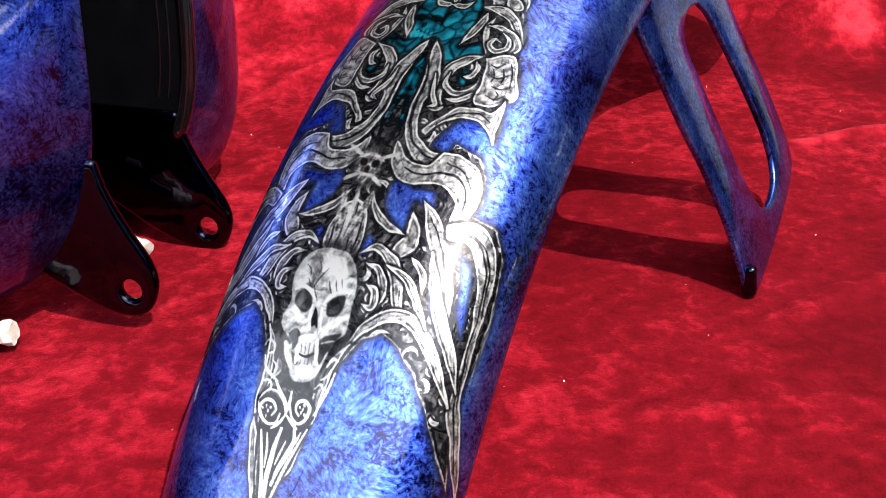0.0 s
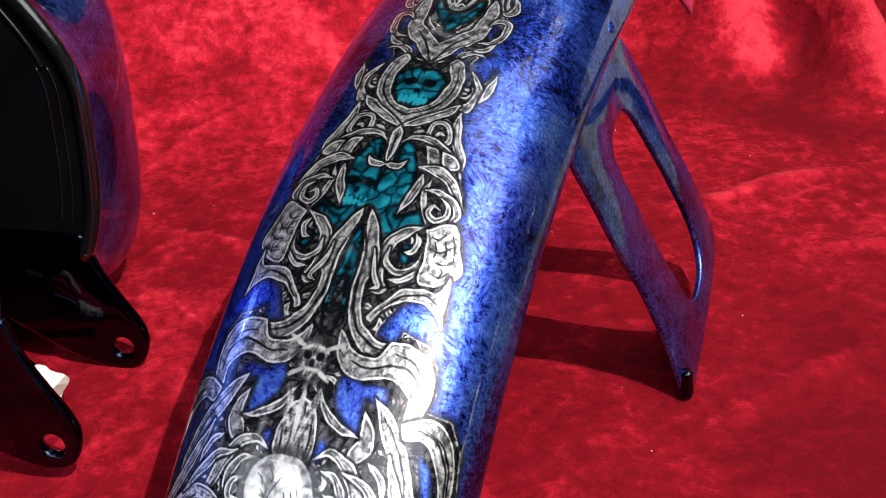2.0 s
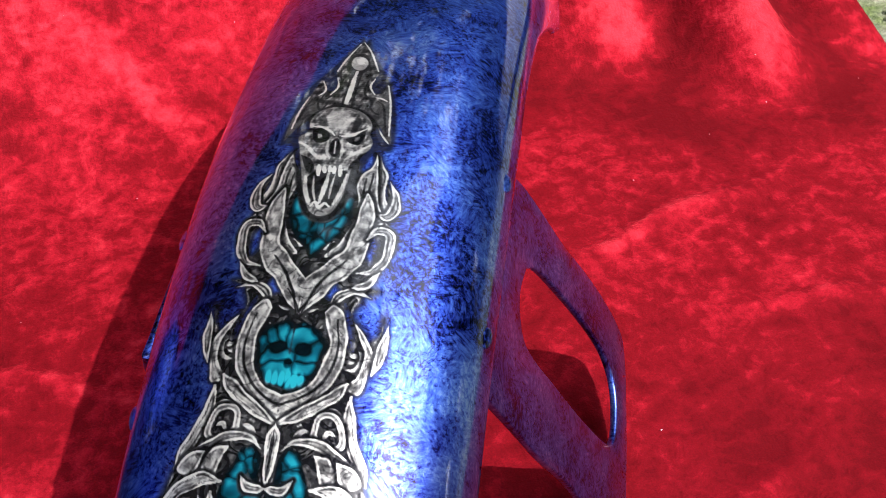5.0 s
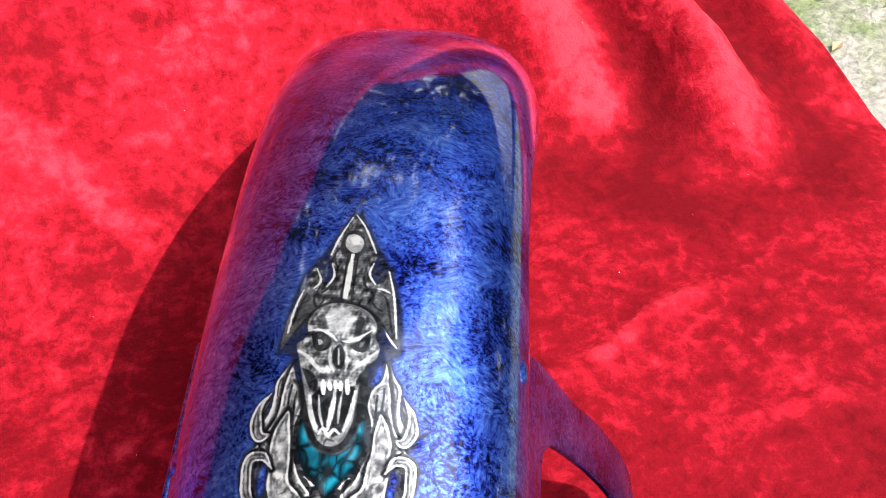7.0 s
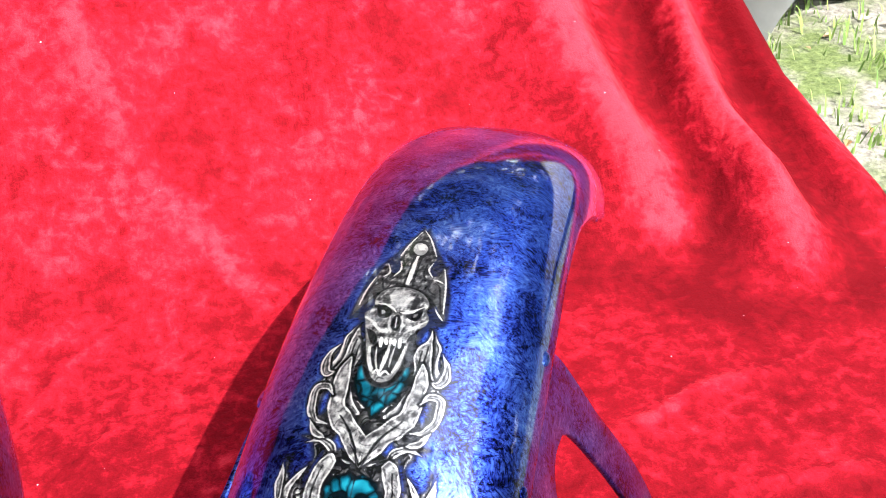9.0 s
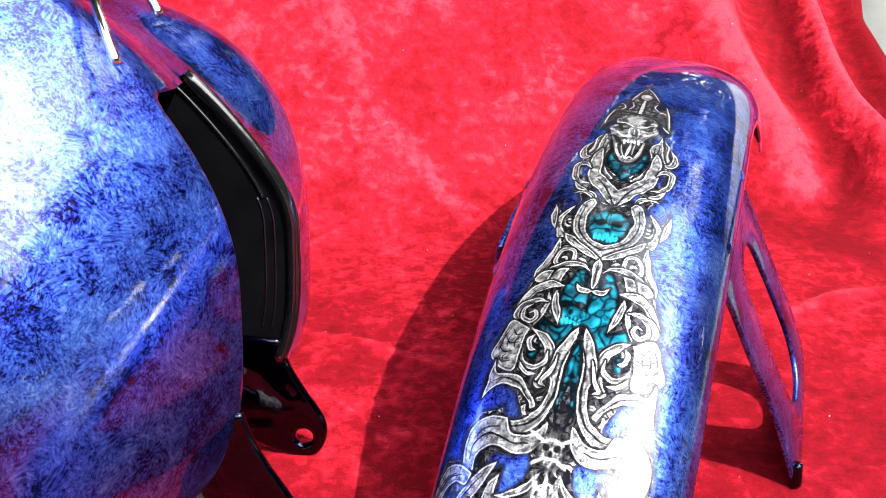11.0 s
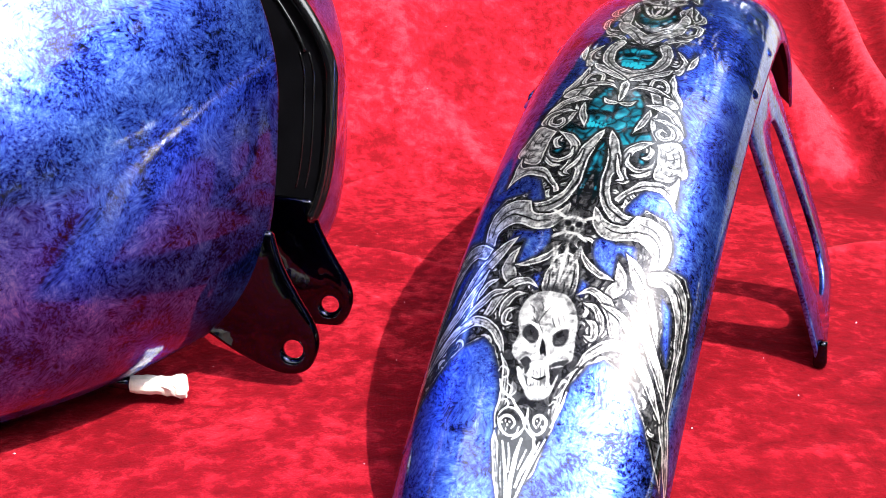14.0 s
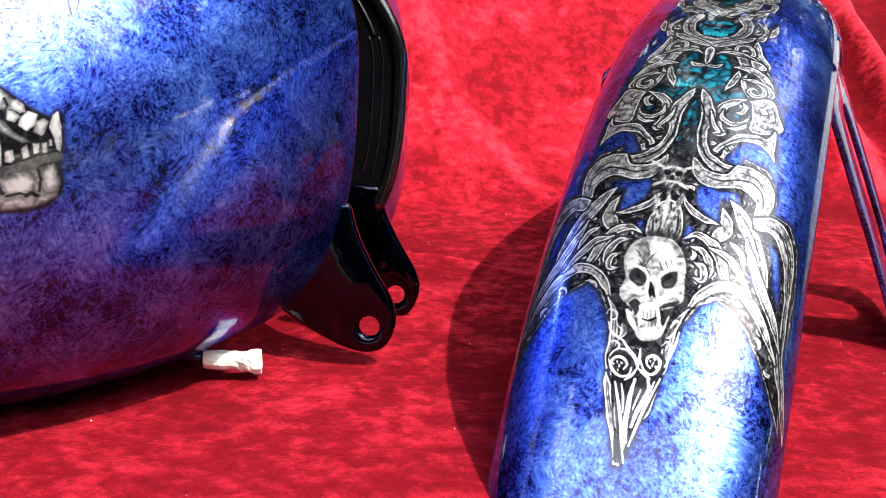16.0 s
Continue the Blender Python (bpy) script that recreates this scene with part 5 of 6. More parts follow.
patch([(-318.8, -8.3), (-318.4, -7.7), (-319.1, -7.4), (-319.5, -7.7)], 0.9, 0.3)
patch([(-317.7, -7.1), (-317.4, -6.5), (-318.1, -6.2), (-318.8, -6.5)], 0.9, 0.3)
patch([(-319.1, -6.2), (-318.8, -5.6), (-319.5, -5.0), (-320.2, -5.6)], 0.9, 0.3)
patch([(-321.2, -6.2), (-320.5, -5.9), (-321.2, -5.3), (-321.9, -5.6)], 0.9, 0.3)
patch([(-318.1, -5.6), (-317.7, -5.0), (-318.4, -4.4), (-318.8, -5.0)], 0.9, 0.3)
patch([(-315.6, 4.6), (-315.3, 5.2), (-316.0, 5.5), (-316.3, 5.2)], 0.9, 0.3)
patch([(-316.3, 5.8), (-315.6, 6.4), (-316.3, 6.7), (-317.0, 6.4)], 0.9, 0.3)
patch([(-317.4, 6.7), (-317.0, 7.3), (-317.7, 7.9), (-318.4, 7.3)], 0.9, 0.3)
patch([(-317.0, 5.5), (-316.7, 6.1), (-317.4, 6.4), (-318.1, 6.1)], 0.9, 0.3)
patch([(-314.6, 5.8), (-314.2, 6.4), (-314.9, 7.0), (-315.6, 6.4)], 0.9, 0.3)
stroke([(-299.5, -14.3), (-297.4, -13.4), (-298.1, -11.0), (-300.6, -10.1), (-301.6, -11.6)], 0.92, 0.3, 1.0, strength=0.9)
stroke([(-302.7, -12.8), (-306.2, -11.3), (-308.3, -8.3), (-309.7, -5.3)], 0.92, 0.3, 1.2, strength=0.9)
stroke([(-310.7, -10.7), (-310.0, -8.6), (-311.8, -7.1), (-313.5, -8.3)], 0.92, 0.3, 1.0, strength=0.9)
stroke([(-301.3, 10.0), (-298.5, 11.2), (-298.8, 13.0)], 0.92, 0.3, 1.2, strength=0.9)
stroke([(-305.8, 9.4), (-304.1, 11.2), (-301.6, 11.8)], 0.92, 0.3, 1.0, strength=0.9)
stroke([(-303.7, -9.2), (-305.1, -7.7), (-307.2, -7.7)], 0.92, 0.3, 0.9, strength=0.9)
stroke([(-309.0, 8.2), (-307.2, 9.7), (-309.0, 11.2)], 0.92, 0.3, 0.9, strength=0.9)

# the mitre and the skull under it
patch([(23.9, -2.3), (13.0, 4.3), (2.2, 9.4), (-6.2, 13.3), (-21.6, 16.9), (-36.7, 17.8), (-38.8, 12.7), (-46.8, 10.0), (-58.0, 7.9), (-67.8, 4.0), (-68.9, -2.3), (-64.0, -6.8), (-49.6, -11.0), (-38.1, -14.9), (-37.7, -19.7), (-27.2, -19.1), (-9.4, -16.4), (2.5, -10.7), (13.0, -6.5)], 0.04, 2.0, strength=0.93)
patch([(21.4, -2.0), (16.5, 1.0), (10.9, 3.7), (2.9, 7.0), (-1.0, 6.1), (-4.8, 5.5), (-9.4, 7.3), (-8.7, 10.0), (-3.4, 10.9), (-12.2, 13.0), (-22.0, 14.8), (-34.2, 16.6), (-31.8, 14.2), (-26.5, 11.8), (-25.1, 9.4), (-20.2, 5.8), (-17.4, -2.9), (-21.3, -10.1), (-27.2, -14.0), (-32.1, -16.4), (-35.6, -18.5), (-25.1, -17.9), (-19.9, -16.4), (-11.8, -14.3), (-3.4, -11.9), (-9.4, -9.8), (-10.8, -7.4), (-7.3, -5.9), (-2.7, -6.8), (1.8, -8.0), (9.2, -6.2), (15.1, -3.8)], 0.34, 0.5)
tone = tone + ease(oval(2, -1.5, 26, 14), 1.1, 0.9) * (wobble(4, 63, 0.4) + 0.7 * MOTTLE)
patch([(12.7, -3.2), (12.7, 0.7), (5.7, 2.8), (-0.3, 0.1), (2.2, -4.1), (7.8, -5.0)], 0.1, 0.5, strength=0.9)
patch([(11.6, -1.4), (10.2, 1.0), (7.1, 2.2), (3.9, 1.3), (2.9, -0.5), (4.3, -2.6), (7.1, -3.8), (10.6, -3.2)], 0.72, 0.4)
patch([(9.9, -2.3), (10.6, -0.2), (7.4, 0.7), (6.7, -1.4)], 0.92, 0.8, strength=0.8)
stroke([(2.2, -0.8), (-4.8, -1.1), (-11.8, -1.1), (-17.1, -1.4)], 0.95, 0.3, 1.9)
stroke([(1.1, 1.0), (-5.5, 0.7), (-16.4, 0.7)], 0.06, 0.3, 0.8)
stroke([(1.5, -2.3), (-5.9, -2.3), (-16.0, -2.6)], 0.06, 0.3, 0.8)
stroke([(-2.4, -4.7), (-8.0, -5.3), (-12.5, -7.1), (-14.3, -8.6)], 0.07, 0.3, 0.75, strength=0.9)
stroke([(-11.8, -9.5), (-16.7, -10.7), (-20.2, -9.2), (-16.7, -7.4)], 0.07, 0.3, 0.75, strength=0.9)
stroke([(-14.3, -13.1), (-20.6, -14.9), (-26.5, -15.8)], 0.07, 0.3, 0.75, strength=0.9)
stroke([(-2.0, 4.0), (-8.0, 3.7), (-11.8, 4.9), (-13.2, 7.6)], 0.07, 0.3, 0.75, strength=0.9)
stroke([(-13.6, 9.1), (-15.7, 11.2), (-22.0, 12.7), (-28.3, 13.9)], 0.07, 0.3, 0.75, strength=0.9)
stroke([(-16.0, 6.4), (-19.2, 8.2), (-20.6, 10.3)], 0.07, 0.3, 0.75, strength=0.9)
stroke([(5.0, -5.6), (1.1, -6.5), (-3.8, -5.0)], 0.07, 0.3, 0.75, strength=0.9)
stroke([(-2.0, -6.8), (-7.3, -5.6), (-11.8, -7.4)], 0.95, 0.25, 0.8)
stroke([(-4.1, -11.3), (-9.4, -9.5), (-12.5, -11.3)], 0.95, 0.25, 0.8)
stroke([(-12.9, -14.3), (-20.6, -16.1), (-29.7, -17.0)], 0.95, 0.25, 0.8)
stroke([(-1.3, 6.1), (-5.9, 5.2), (-10.1, 7.3)], 0.95, 0.25, 0.8)
stroke([(-4.5, 11.2), (-15.3, 13.6), (-30.4, 15.4)], 0.95, 0.25, 0.8)
stroke([(20.4, -1.4), (14.1, 2.2), (3.2, 6.4)], 0.95, 0.25, 0.8)
stroke([(19.3, -2.6), (9.2, -5.9), (1.8, -7.7)], 0.95, 0.25, 0.8)
stroke([(-11.8, 8.2), (-12.2, 10.3), (-13.2, 12.1)], 0.95, 0.25, 0.8)
stroke([(-26.5, 10.9), (-31.1, 13.6), (-33.9, 15.7)], 0.95, 0.25, 0.8)
patch([(-16.0, -3.2), (-19.5, 5.8), (-26.5, 11.5), (-36.7, 12.4), (-44.0, 8.8), (-50.7, 7.0), (-61.5, 6.7), (-68.9, 2.5), (-67.8, -3.8), (-60.5, -8.3), (-45.8, -12.2), (-36.0, -15.5), (-27.6, -13.7), (-20.2, -9.5)], 0.03, 1.0, strength=0.9)
patch([(-18.1, -2.9), (-18.8, 2.2), (-21.6, 6.7), (-26.2, 9.4), (-30.7, 9.4), (-34.2, 10.9), (-38.1, 10.3), (-40.9, 7.9), (-44.7, 6.4), (-49.6, 6.1), (-54.9, 5.8), (-60.1, 5.2), (-65.7, 3.1), (-67.5, -0.5), (-65.7, -3.8), (-61.5, -5.9), (-56.6, -7.7), (-51.0, -9.2), (-44.4, -11.0), (-38.4, -12.5), (-34.2, -13.7), (-32.1, -11.9), (-29.7, -11.0), (-25.5, -11.3), (-21.3, -9.5), (-18.8, -6.2)], 0.55, 0.4)
tone = tone + ease(shape([(-17, -2), (-24, 8), (-36, 10), (-48, 6), (-66, 0), (-60, -7), (-46, -9), (-34, -12), (-22, -10)])[0], 0, 1) * (wobble(5, 62, 0.5) + 0.8 * MOTTLE)
patch([(-20.6, -5.3), (-19.9, -0.2), (-24.1, 2.5), (-29.0, 0.4), (-29.3, -3.5), (-25.5, -5.9)], 0.84, 2.0, strength=0.8)
patch([(-22.7, 3.7), (-24.1, 5.5), (-29.0, 4.9), (-30.0, 3.1), (-25.8, 3.1)], 0.15, 0.8, strength=0.8)
patch([(-23.7, -8.9), (-23.0, -6.8), (-27.2, -5.6), (-28.6, -7.4)], 0.2, 0.8, strength=0.7)
patch([(-30.0, -9.8), (-29.3, -6.8), (-31.8, -3.8), (-34.9, -3.8), (-36.3, -5.9), (-35.3, -8.3)], 0.02, 0.35)
patch([(-32.1, -7.7), (-32.1, -6.5), (-33.5, -5.9), (-34.2, -7.1)], 0.75, 0.4)
patch([(-33.9, 1.9), (-32.1, 4.6), (-29.3, 7.3), (-32.1, 7.9), (-36.0, 6.7), (-35.6, 3.7)], 0.02, 0.35)
patch([(-32.8, 4.9), (-32.1, 6.4), (-33.9, 6.1), (-34.6, 4.9)], 0.55, 0.4)
stroke([(-29.0, -10.7), (-28.6, -7.4), (-30.4, -3.8), (-32.5, -2.0)], 0.95, 0.3, 0.9)
stroke([(-27.9, 8.2), (-30.4, 5.2), (-32.5, 1.9), (-32.5, -0.2)], 0.95, 0.3, 0.9)
patch([(-36.0, -2.6), (-34.2, -1.7), (-33.9, -0.5), (-37.0, 0.7), (-40.9, 1.0), (-42.3, -0.5), (-40.2, -2.3)], 0.03, 0.3)
stroke([(-35.3, -1.1), (-38.1, -0.8), (-40.9, -0.5)], 0.8, 0.3, 0.7)
stroke([(-34.9, -3.5), (-39.8, -3.2), (-43.3, -1.7)], 0.93, 0.3, 0.9, strength=0.8)
stroke([(-35.3, 1.0), (-39.8, 1.9), (-43.0, 1.6)], 0.93, 0.3, 0.9, strength=0.8)
stroke([(-36.3, -12.8), (-38.4, -9.8), (-41.9, -6.8), (-43.7, -4.7)], 0.92, 0.5, 1.3, strength=0.8)
stroke([(-35.6, 10.3), (-38.4, 7.6), (-40.9, 5.2), (-43.3, 3.4)], 0.92, 0.5, 1.3, strength=0.8)
patch([(-42.3, -11.0), (-43.7, -8.0), (-46.8, -5.9), (-50.0, -6.2), (-48.6, -8.3)], 0.04, 0.5, strength=0.95)
patch([(-41.9, 7.9), (-44.0, 5.8), (-47.5, 5.2), (-46.1, 6.7)], 0.04, 0.5, strength=0.95)
patch([(-51.7, -7.1), (-49.3, -5.0), (-48.2, -1.4), (-48.2, 2.2), (-48.9, 5.2), (-55.9, 5.2), (-62.2, 3.1), (-64.3, 0.1), (-62.6, -3.2), (-57.7, -5.6)], 0.03, 0.4)
stroke([(-46.5, -4.4), (-50.7, -3.8)], 0.98, 0.25, 1.6)
stroke([(-46.8, -2.6), (-49.3, -2.0)], 0.98, 0.25, 1.5)
stroke([(-46.8, -0.8), (-48.9, -0.5)], 0.98, 0.25, 1.4)
stroke([(-46.8, 0.7), (-49.3, 1.0)], 0.98, 0.25, 1.5)
stroke([(-46.1, 2.5), (-50.3, 3.1)], 0.98, 0.25, 1.6)
stroke([(-49.6, -0.5), (-55.9, -0.8), (-62.2, -1.4)], 0.8, 0.3, 1.7)
stroke([(-49.6, 1.6), (-54.9, 1.3), (-60.1, 1.3)], 0.7, 0.3, 0.9)
stroke([(-51.7, -7.7), (-57.7, -6.5), (-62.9, -4.4)], 0.85, 0.3, 1.5)
stroke([(-49.6, 5.2), (-56.3, 4.6), (-62.2, 3.1)], 0.85, 0.3, 1.5)
stroke([(-51.4, -5.0), (-57.3, -4.1), (-61.9, -2.6)], 0.75, 0.3, 0.9)
stroke([(-63.6, -3.8), (-61.9, -2.6), (-64.0, -1.1), (-62.2, 0.4), (-63.3, 1.9)], 0.92, 0.3, 1.2)
stroke([(-67.5, -2.0), (-65.4, -1.4), (-65.7, 0.7)], 0.1, 0.3, 0.5, strength=0.7)

# the small mask between the two blades
dab(blot(oval(-231.5, -1.5, 9.5, 6.5), 0.35), 0.06, 0.9)
dab(blot(oval(-231.0, -1.5, 7.2, 4.8), 0.3), 0.55 + MOTTLE)
for side in (-1, 1):
    dab(blot(oval(-230.0, -1.5 + side * 2.3, 1.5, 1.4, side * 0.4), 0.3), 0.03)
    dab(blot(oval(-227.4, -1.5 + side * 2.8, 0.6, 2.4, side * 0.5), 0.4), 0.95)
    dab(blot(oval(-226.0, -1.5 + side * 6.4, 0.9, 4.2, side * -0.5), 0.4), 0.85)
    dab(blot(oval(-236.0, -1.5 + side * 4.6, 0.8, 3.6, side * 0.6), 0.4), 0.8)
    dab(blot(oval(-250.0, -1.0 + side * 3.4, 10.0, 1.5, side * 0.20), 0.3), 0.62 + MOTTLE)
dab(blot(oval(-232.6, -1.5, 1.5, 0.8), 0.4), 0.05)
dab(blot(oval(-234.6, -1.5, 0.6, 2.4), 0.4), 0.9)
dab(blot(oval(-249.0, -1.0, 9.0, 1.0), 0.35), 0.85)

# faces that show dimly in the teal
for s, q, k in ((-117, 0, 1.0), (-166, -6.5, 0.9), (-206, -0.4, 0.62)):
    for side in (-1, 1):
        o = oval(s + 3.2 * k, q + side * 3.8 * k, 1.9 * k, 2.5 * k, side * 0.4)
        tone = np.where(teal_v > 0.5, tone - 0.55 * blot(o, 0.3), tone)
    tone = np.where(teal_v > 0.5, tone - 0.5 * blot(oval(s - 1.4 * k, q, 1.6 * k, 1.1 * k), 0.3), tone)
    for j in range(6):
        o = oval(s - 6.4 * k, q + (j - 2.5) * 1.9 * k, 2.2 * k, 0.8 * k)
        tone = np.where(teal_v > 0.5, tone + 0.5 * blot(o, 0.4), tone)
# lay the panel on the crown
THETA = np.interp(QG, arc, th_t)
edge = np.minimum(np.minimum(SG - S1, S0 - SG), QM - np.abs(QG))
pan = fender_at(SG / 1000 / F_R, THETA, -0.00005 - 0.0002 * ease(edge, 0, 3))


def painted_panel(name, places, values, mat, parent, label):
    """A dense sheet over the paint that carries the airbrush values, kept only where there is art."""
    nu, nv = places.shape[:2]
    idx = np.arange(nu * nv).reshape(nu, nv)
    c = values["cover"]
    blocked = np.maximum.reduce([c[:-1, :-1], c[1:, :-1], c[:-1, 1:], c[1:, 1:]]) > 0.01
    kept = np.zeros_like(blocked)
    for di in range(-6, 7, 3):
        for dj in range(-6, 7, 3):
            kept |= np.roll(np.roll(blocked, di, 0), dj, 1)
    quads = np.stack([idx[:-1, :-1], idx[:-1, 1:], idx[1:, 1:], idx[1:, :-1]], -1)[kept].reshape(-1, 4)
    live = np.unique(quads)
    remap = np.zeros(nu * nv, int)
    remap[live] = np.arange(len(live))
    quads = remap[quads]
    me = bpy.data.meshes.new(name)
    me.vertices.add(len(live))
    me.vertices.foreach_set("co", places.reshape(-1, 3)[live].ravel())
    me.loops.add(len(quads) * 4)
    me.loops.foreach_set("vertex_index", quads.ravel())
    me.polygons.add(len(quads))
    me.polygons.foreach_set("loop_start", np.arange(len(quads)) * 4)
    me.polygons.foreach_set("loop_total", np.full(len(quads), 4))
    me.polygons.foreach_set("use_smooth", np.ones(len(quads), bool))
    me.update(calc_edges=True)
    for key, val in values.items():
        me.attributes.new(key, 'FLOAT', 'POINT').data.foreach_set("value", np.clip(val, -0.5, 1.3).reshape(-1)[live].astype(np.float32))
    me.materials.append(mat)
    ob = new(name, me)
    ob.parent = parent
    ob["label"] = label
    return ob


# ---- the jaw painted on the tank ----
JX, JZ = np.arange(-126.0, -87.0, 0.3), np.arange(72.0, 163.0, 0.3)
XG, ZG = np.meshgrid(JX, JZ, indexing="ij")
lo, hi = np.full(XG.shape, -0.25), np.full(XG.shape, 0.0)
for _ in range(40):
    m = (lo + hi) / 2
    f = tank_level(XG / 1000 + 0.0022, m, ZG / 1000)
    lo, hi = np.where(f < 1, lo, m), np.where(f < 1, m, hi)
jaw_pts = np.stack([XG / 1000 + 0.0022, lo - 0.0003, ZG / 1000], -1)
j_tone, j_cover = np.zeros(XG.shape), np.zeros(XG.shape)


def bone(pts, value, soft):
    """A painted shape with a soft rim, in millimetres across and up the tank's flank."""
    d = inside_distance(pts, XG, ZG)
    on = ease(d, -soft / 2, soft / 2)
    j_tone[:] = j_tone * (1 - on) + (value - 0.22 * ease(d, 1.4, 0.0) * (value > 0.5)) * on
    j_cover[:] = np.maximum(j_cover, on)


def scratch(pts, value, width):
    """A painted line over the bone."""
    for (x0, z0), (x1, z1) in zip(pts[:-1], pts[1:]):
        dx, dz = x1 - x0, z1 - z0
        t = np.clip(((XG - x0) * dx + (ZG - z0) * dz) / (dx * dx + dz * dz), 0, 1)
        on = ease(np.hypot(XG - x0 - t * dx, ZG - z0 - t * dz), width / 2 + 0.3, width / 2 - 0.3)
        j_tone[:] = j_tone * (1 - on) + value * on


bone([(-122.8, 125.4), (-111.0, 125.4), (-107.3, 122.5), (-103.2, 118.8), (-100.5, 116.5), (-96.8, 114.3), (-94.6, 117.2), (-92.7, 114.5), (-92.1, 106.8), (-92.4, 100.7), (-93.1, 96.5), (-92.1, 90.4), (-93.1, 85.2), (-96.5, 81.3), (-102.5, 79.2), (-122.8, 78.8)], 0.04, 2.2)
bone([(-121.1, 123.7), (-111.0, 123.7), (-107.3, 120.9), (-103.4, 117.2), (-105.9, 115.1), (-109.0, 115.9), (-121.1, 117.2)], 0.55, 0.8)
bone([(-111.7, 122.1), (-108.6, 120.9), (-109.0, 118.0), (-111.7, 117.2)], 0.8, 0.5)
bone([(-117.8, 122.1), (-112.7, 121.7), (-113.0, 116.7), (-117.4, 117.2)], 0.8, 0.5)
bone([(-107.6, 119.2), (-105.6, 119.8), (-103.6, 117.8), (-102.9, 115.3), (-104.6, 114.7), (-106.9, 116.7)], 0.85, 0.4)
bone([(-108.0, 115.9), (-105.9, 115.5), (-104.2, 113.9), (-105.8, 111.4), (-108.0, 112.6)], 0.82, 0.4)
bone([(-102.5, 115.9), (-99.8, 114.5), (-100.4, 110.6), (-102.4, 108.5), (-104.9, 110.6), (-104.4, 113.4)], 0.98, 0.4)
bone([(-100.2, 112.0), (-98.2, 113.4), (-96.8, 112.0), (-97.5, 108.5), (-98.5, 106.8), (-100.9, 108.3)], 0.82, 0.5)
bone([(-121.1, 115.1), (-111.0, 113.9), (-108.5, 112.0), (-105.9, 108.5), (-102.5, 106.0), (-101.2, 104.8), (-103.4, 104.4), (-106.8, 106.6), (-109.3, 108.3), (-111.0, 109.7), (-121.1, 110.6)], 0.66, 0.6)
bone([(-112.4, 109.3), (-109.8, 108.7), (-108.8, 102.7), (-108.6, 96.5), (-110.0, 95.5), (-111.7, 98.6)], 0.96, 0.4)
bone([(-116.7, 102.3), (-114.4, 103.1), (-114.0, 97.4), (-116.7, 97.0)], 0.9, 0.4)
bone([(-96.0, 114.7), (-94.6, 115.9), (-93.4, 110.1), (-93.1, 104.8), (-93.6, 101.1), (-94.6, 102.1), (-95.3, 105.8), (-96.8, 110.1)], 1.0, 0.4)
bone([(-108.0, 101.5), (-105.9, 102.3), (-105.3, 98.6), (-106.3, 97.4), (-108.0, 97.8)], 0.93, 0.35)
bone([(-103.9, 102.3), (-102.2, 104.2), (-101.5, 99.6), (-103.2, 98.6)], 0.93, 0.35)
bone([(-100.9, 104.4), (-99.0, 104.4), (-99.0, 101.1), (-100.5, 100.3)], 0.93, 0.35)
bone([(-98.5, 104.4), (-97.1, 104.8), (-96.8, 101.1), (-98.3, 100.7)], 0.93, 0.35)
bone([(-96.6, 105.8), (-95.8, 105.8), (-95.6, 103.3), (-96.6, 103.3)], 0.93, 0.35)
scratch([(-121.1, 92.8), (-111.0, 94.1), (-105.9, 95.3), (-101.7, 97.0), (-97.5, 98.8), (-94.4, 99.6)], 0.42, 3.2)
bone([(-121.1, 91.2), (-111.0, 92.2), (-105.9, 94.3), (-100.9, 95.7), (-95.1, 97.4), (-93.4, 90.4), (-94.4, 85.2), (-99.2, 81.7), (-105.9, 80.7), (-121.1, 80.1)], 0.58, 0.8)
bone([(-109.3, 91.2), (-102.5, 93.3), (-100.0, 90.8), (-101.5, 87.3), (-107.6, 86.7)], 0.9, 1.2)
bone([(-98.3, 94.5), (-95.5, 95.5), (-94.4, 89.5), (-97.5, 87.3)], 0.92, 1.2)
bone([(-109.3, 84.6), (-103.6, 85.4), (-102.5, 82.5), (-109.0, 82.1)], 0.8, 1.2)
bone([(-99.8, 85.2), (-96.1, 86.2), (-97.5, 83.4), (-99.8, 83.0)], 0.82, 1.2)
bone([(-119.5, 90.0), (-112.4, 90.8), (-111.7, 86.2), (-119.5, 85.2)], 0.75, 1.2)
scratch([(-99.5, 95.1), (-98.7, 91.6), (-99.2, 87.1)], 0.06, 0.6)
scratch([(-102.5, 85.8), (-101.2, 86.7), (-99.8, 85.6)], 0.1, 1.2)
scratch([(-111.3, 90.8), (-109.6, 88.7), (-108.6, 86.7)], 0.15, 0.9)
scratch([(-107.6, 85.8), (-104.2, 86.7), (-102.2, 86.0)], 0.1, 0.6)
scratch([(-109.0, 120.0), (-108.0, 117.6), (-108.6, 115.1)], 0.1, 0.5)
bone([(-99.2, 161.6), (-96.1, 152.2), (-93.9, 147.6), (-93.1, 161.6)], 0.05, 1.0)
bone([(-97.8, 160.8), (-96.1, 154.6), (-94.1, 148.7), (-93.8, 160.8)], 1.0, 0.4)
bone([(-114.4, 160.4), (-113.4, 153.4), (-110.0, 153.4), (-108.6, 160.4)], 0.05, 0.8)
bone([(-113.4, 160.0), (-112.7, 154.4), (-110.3, 154.4), (-109.5, 160.0)], 0.95, 0.5)

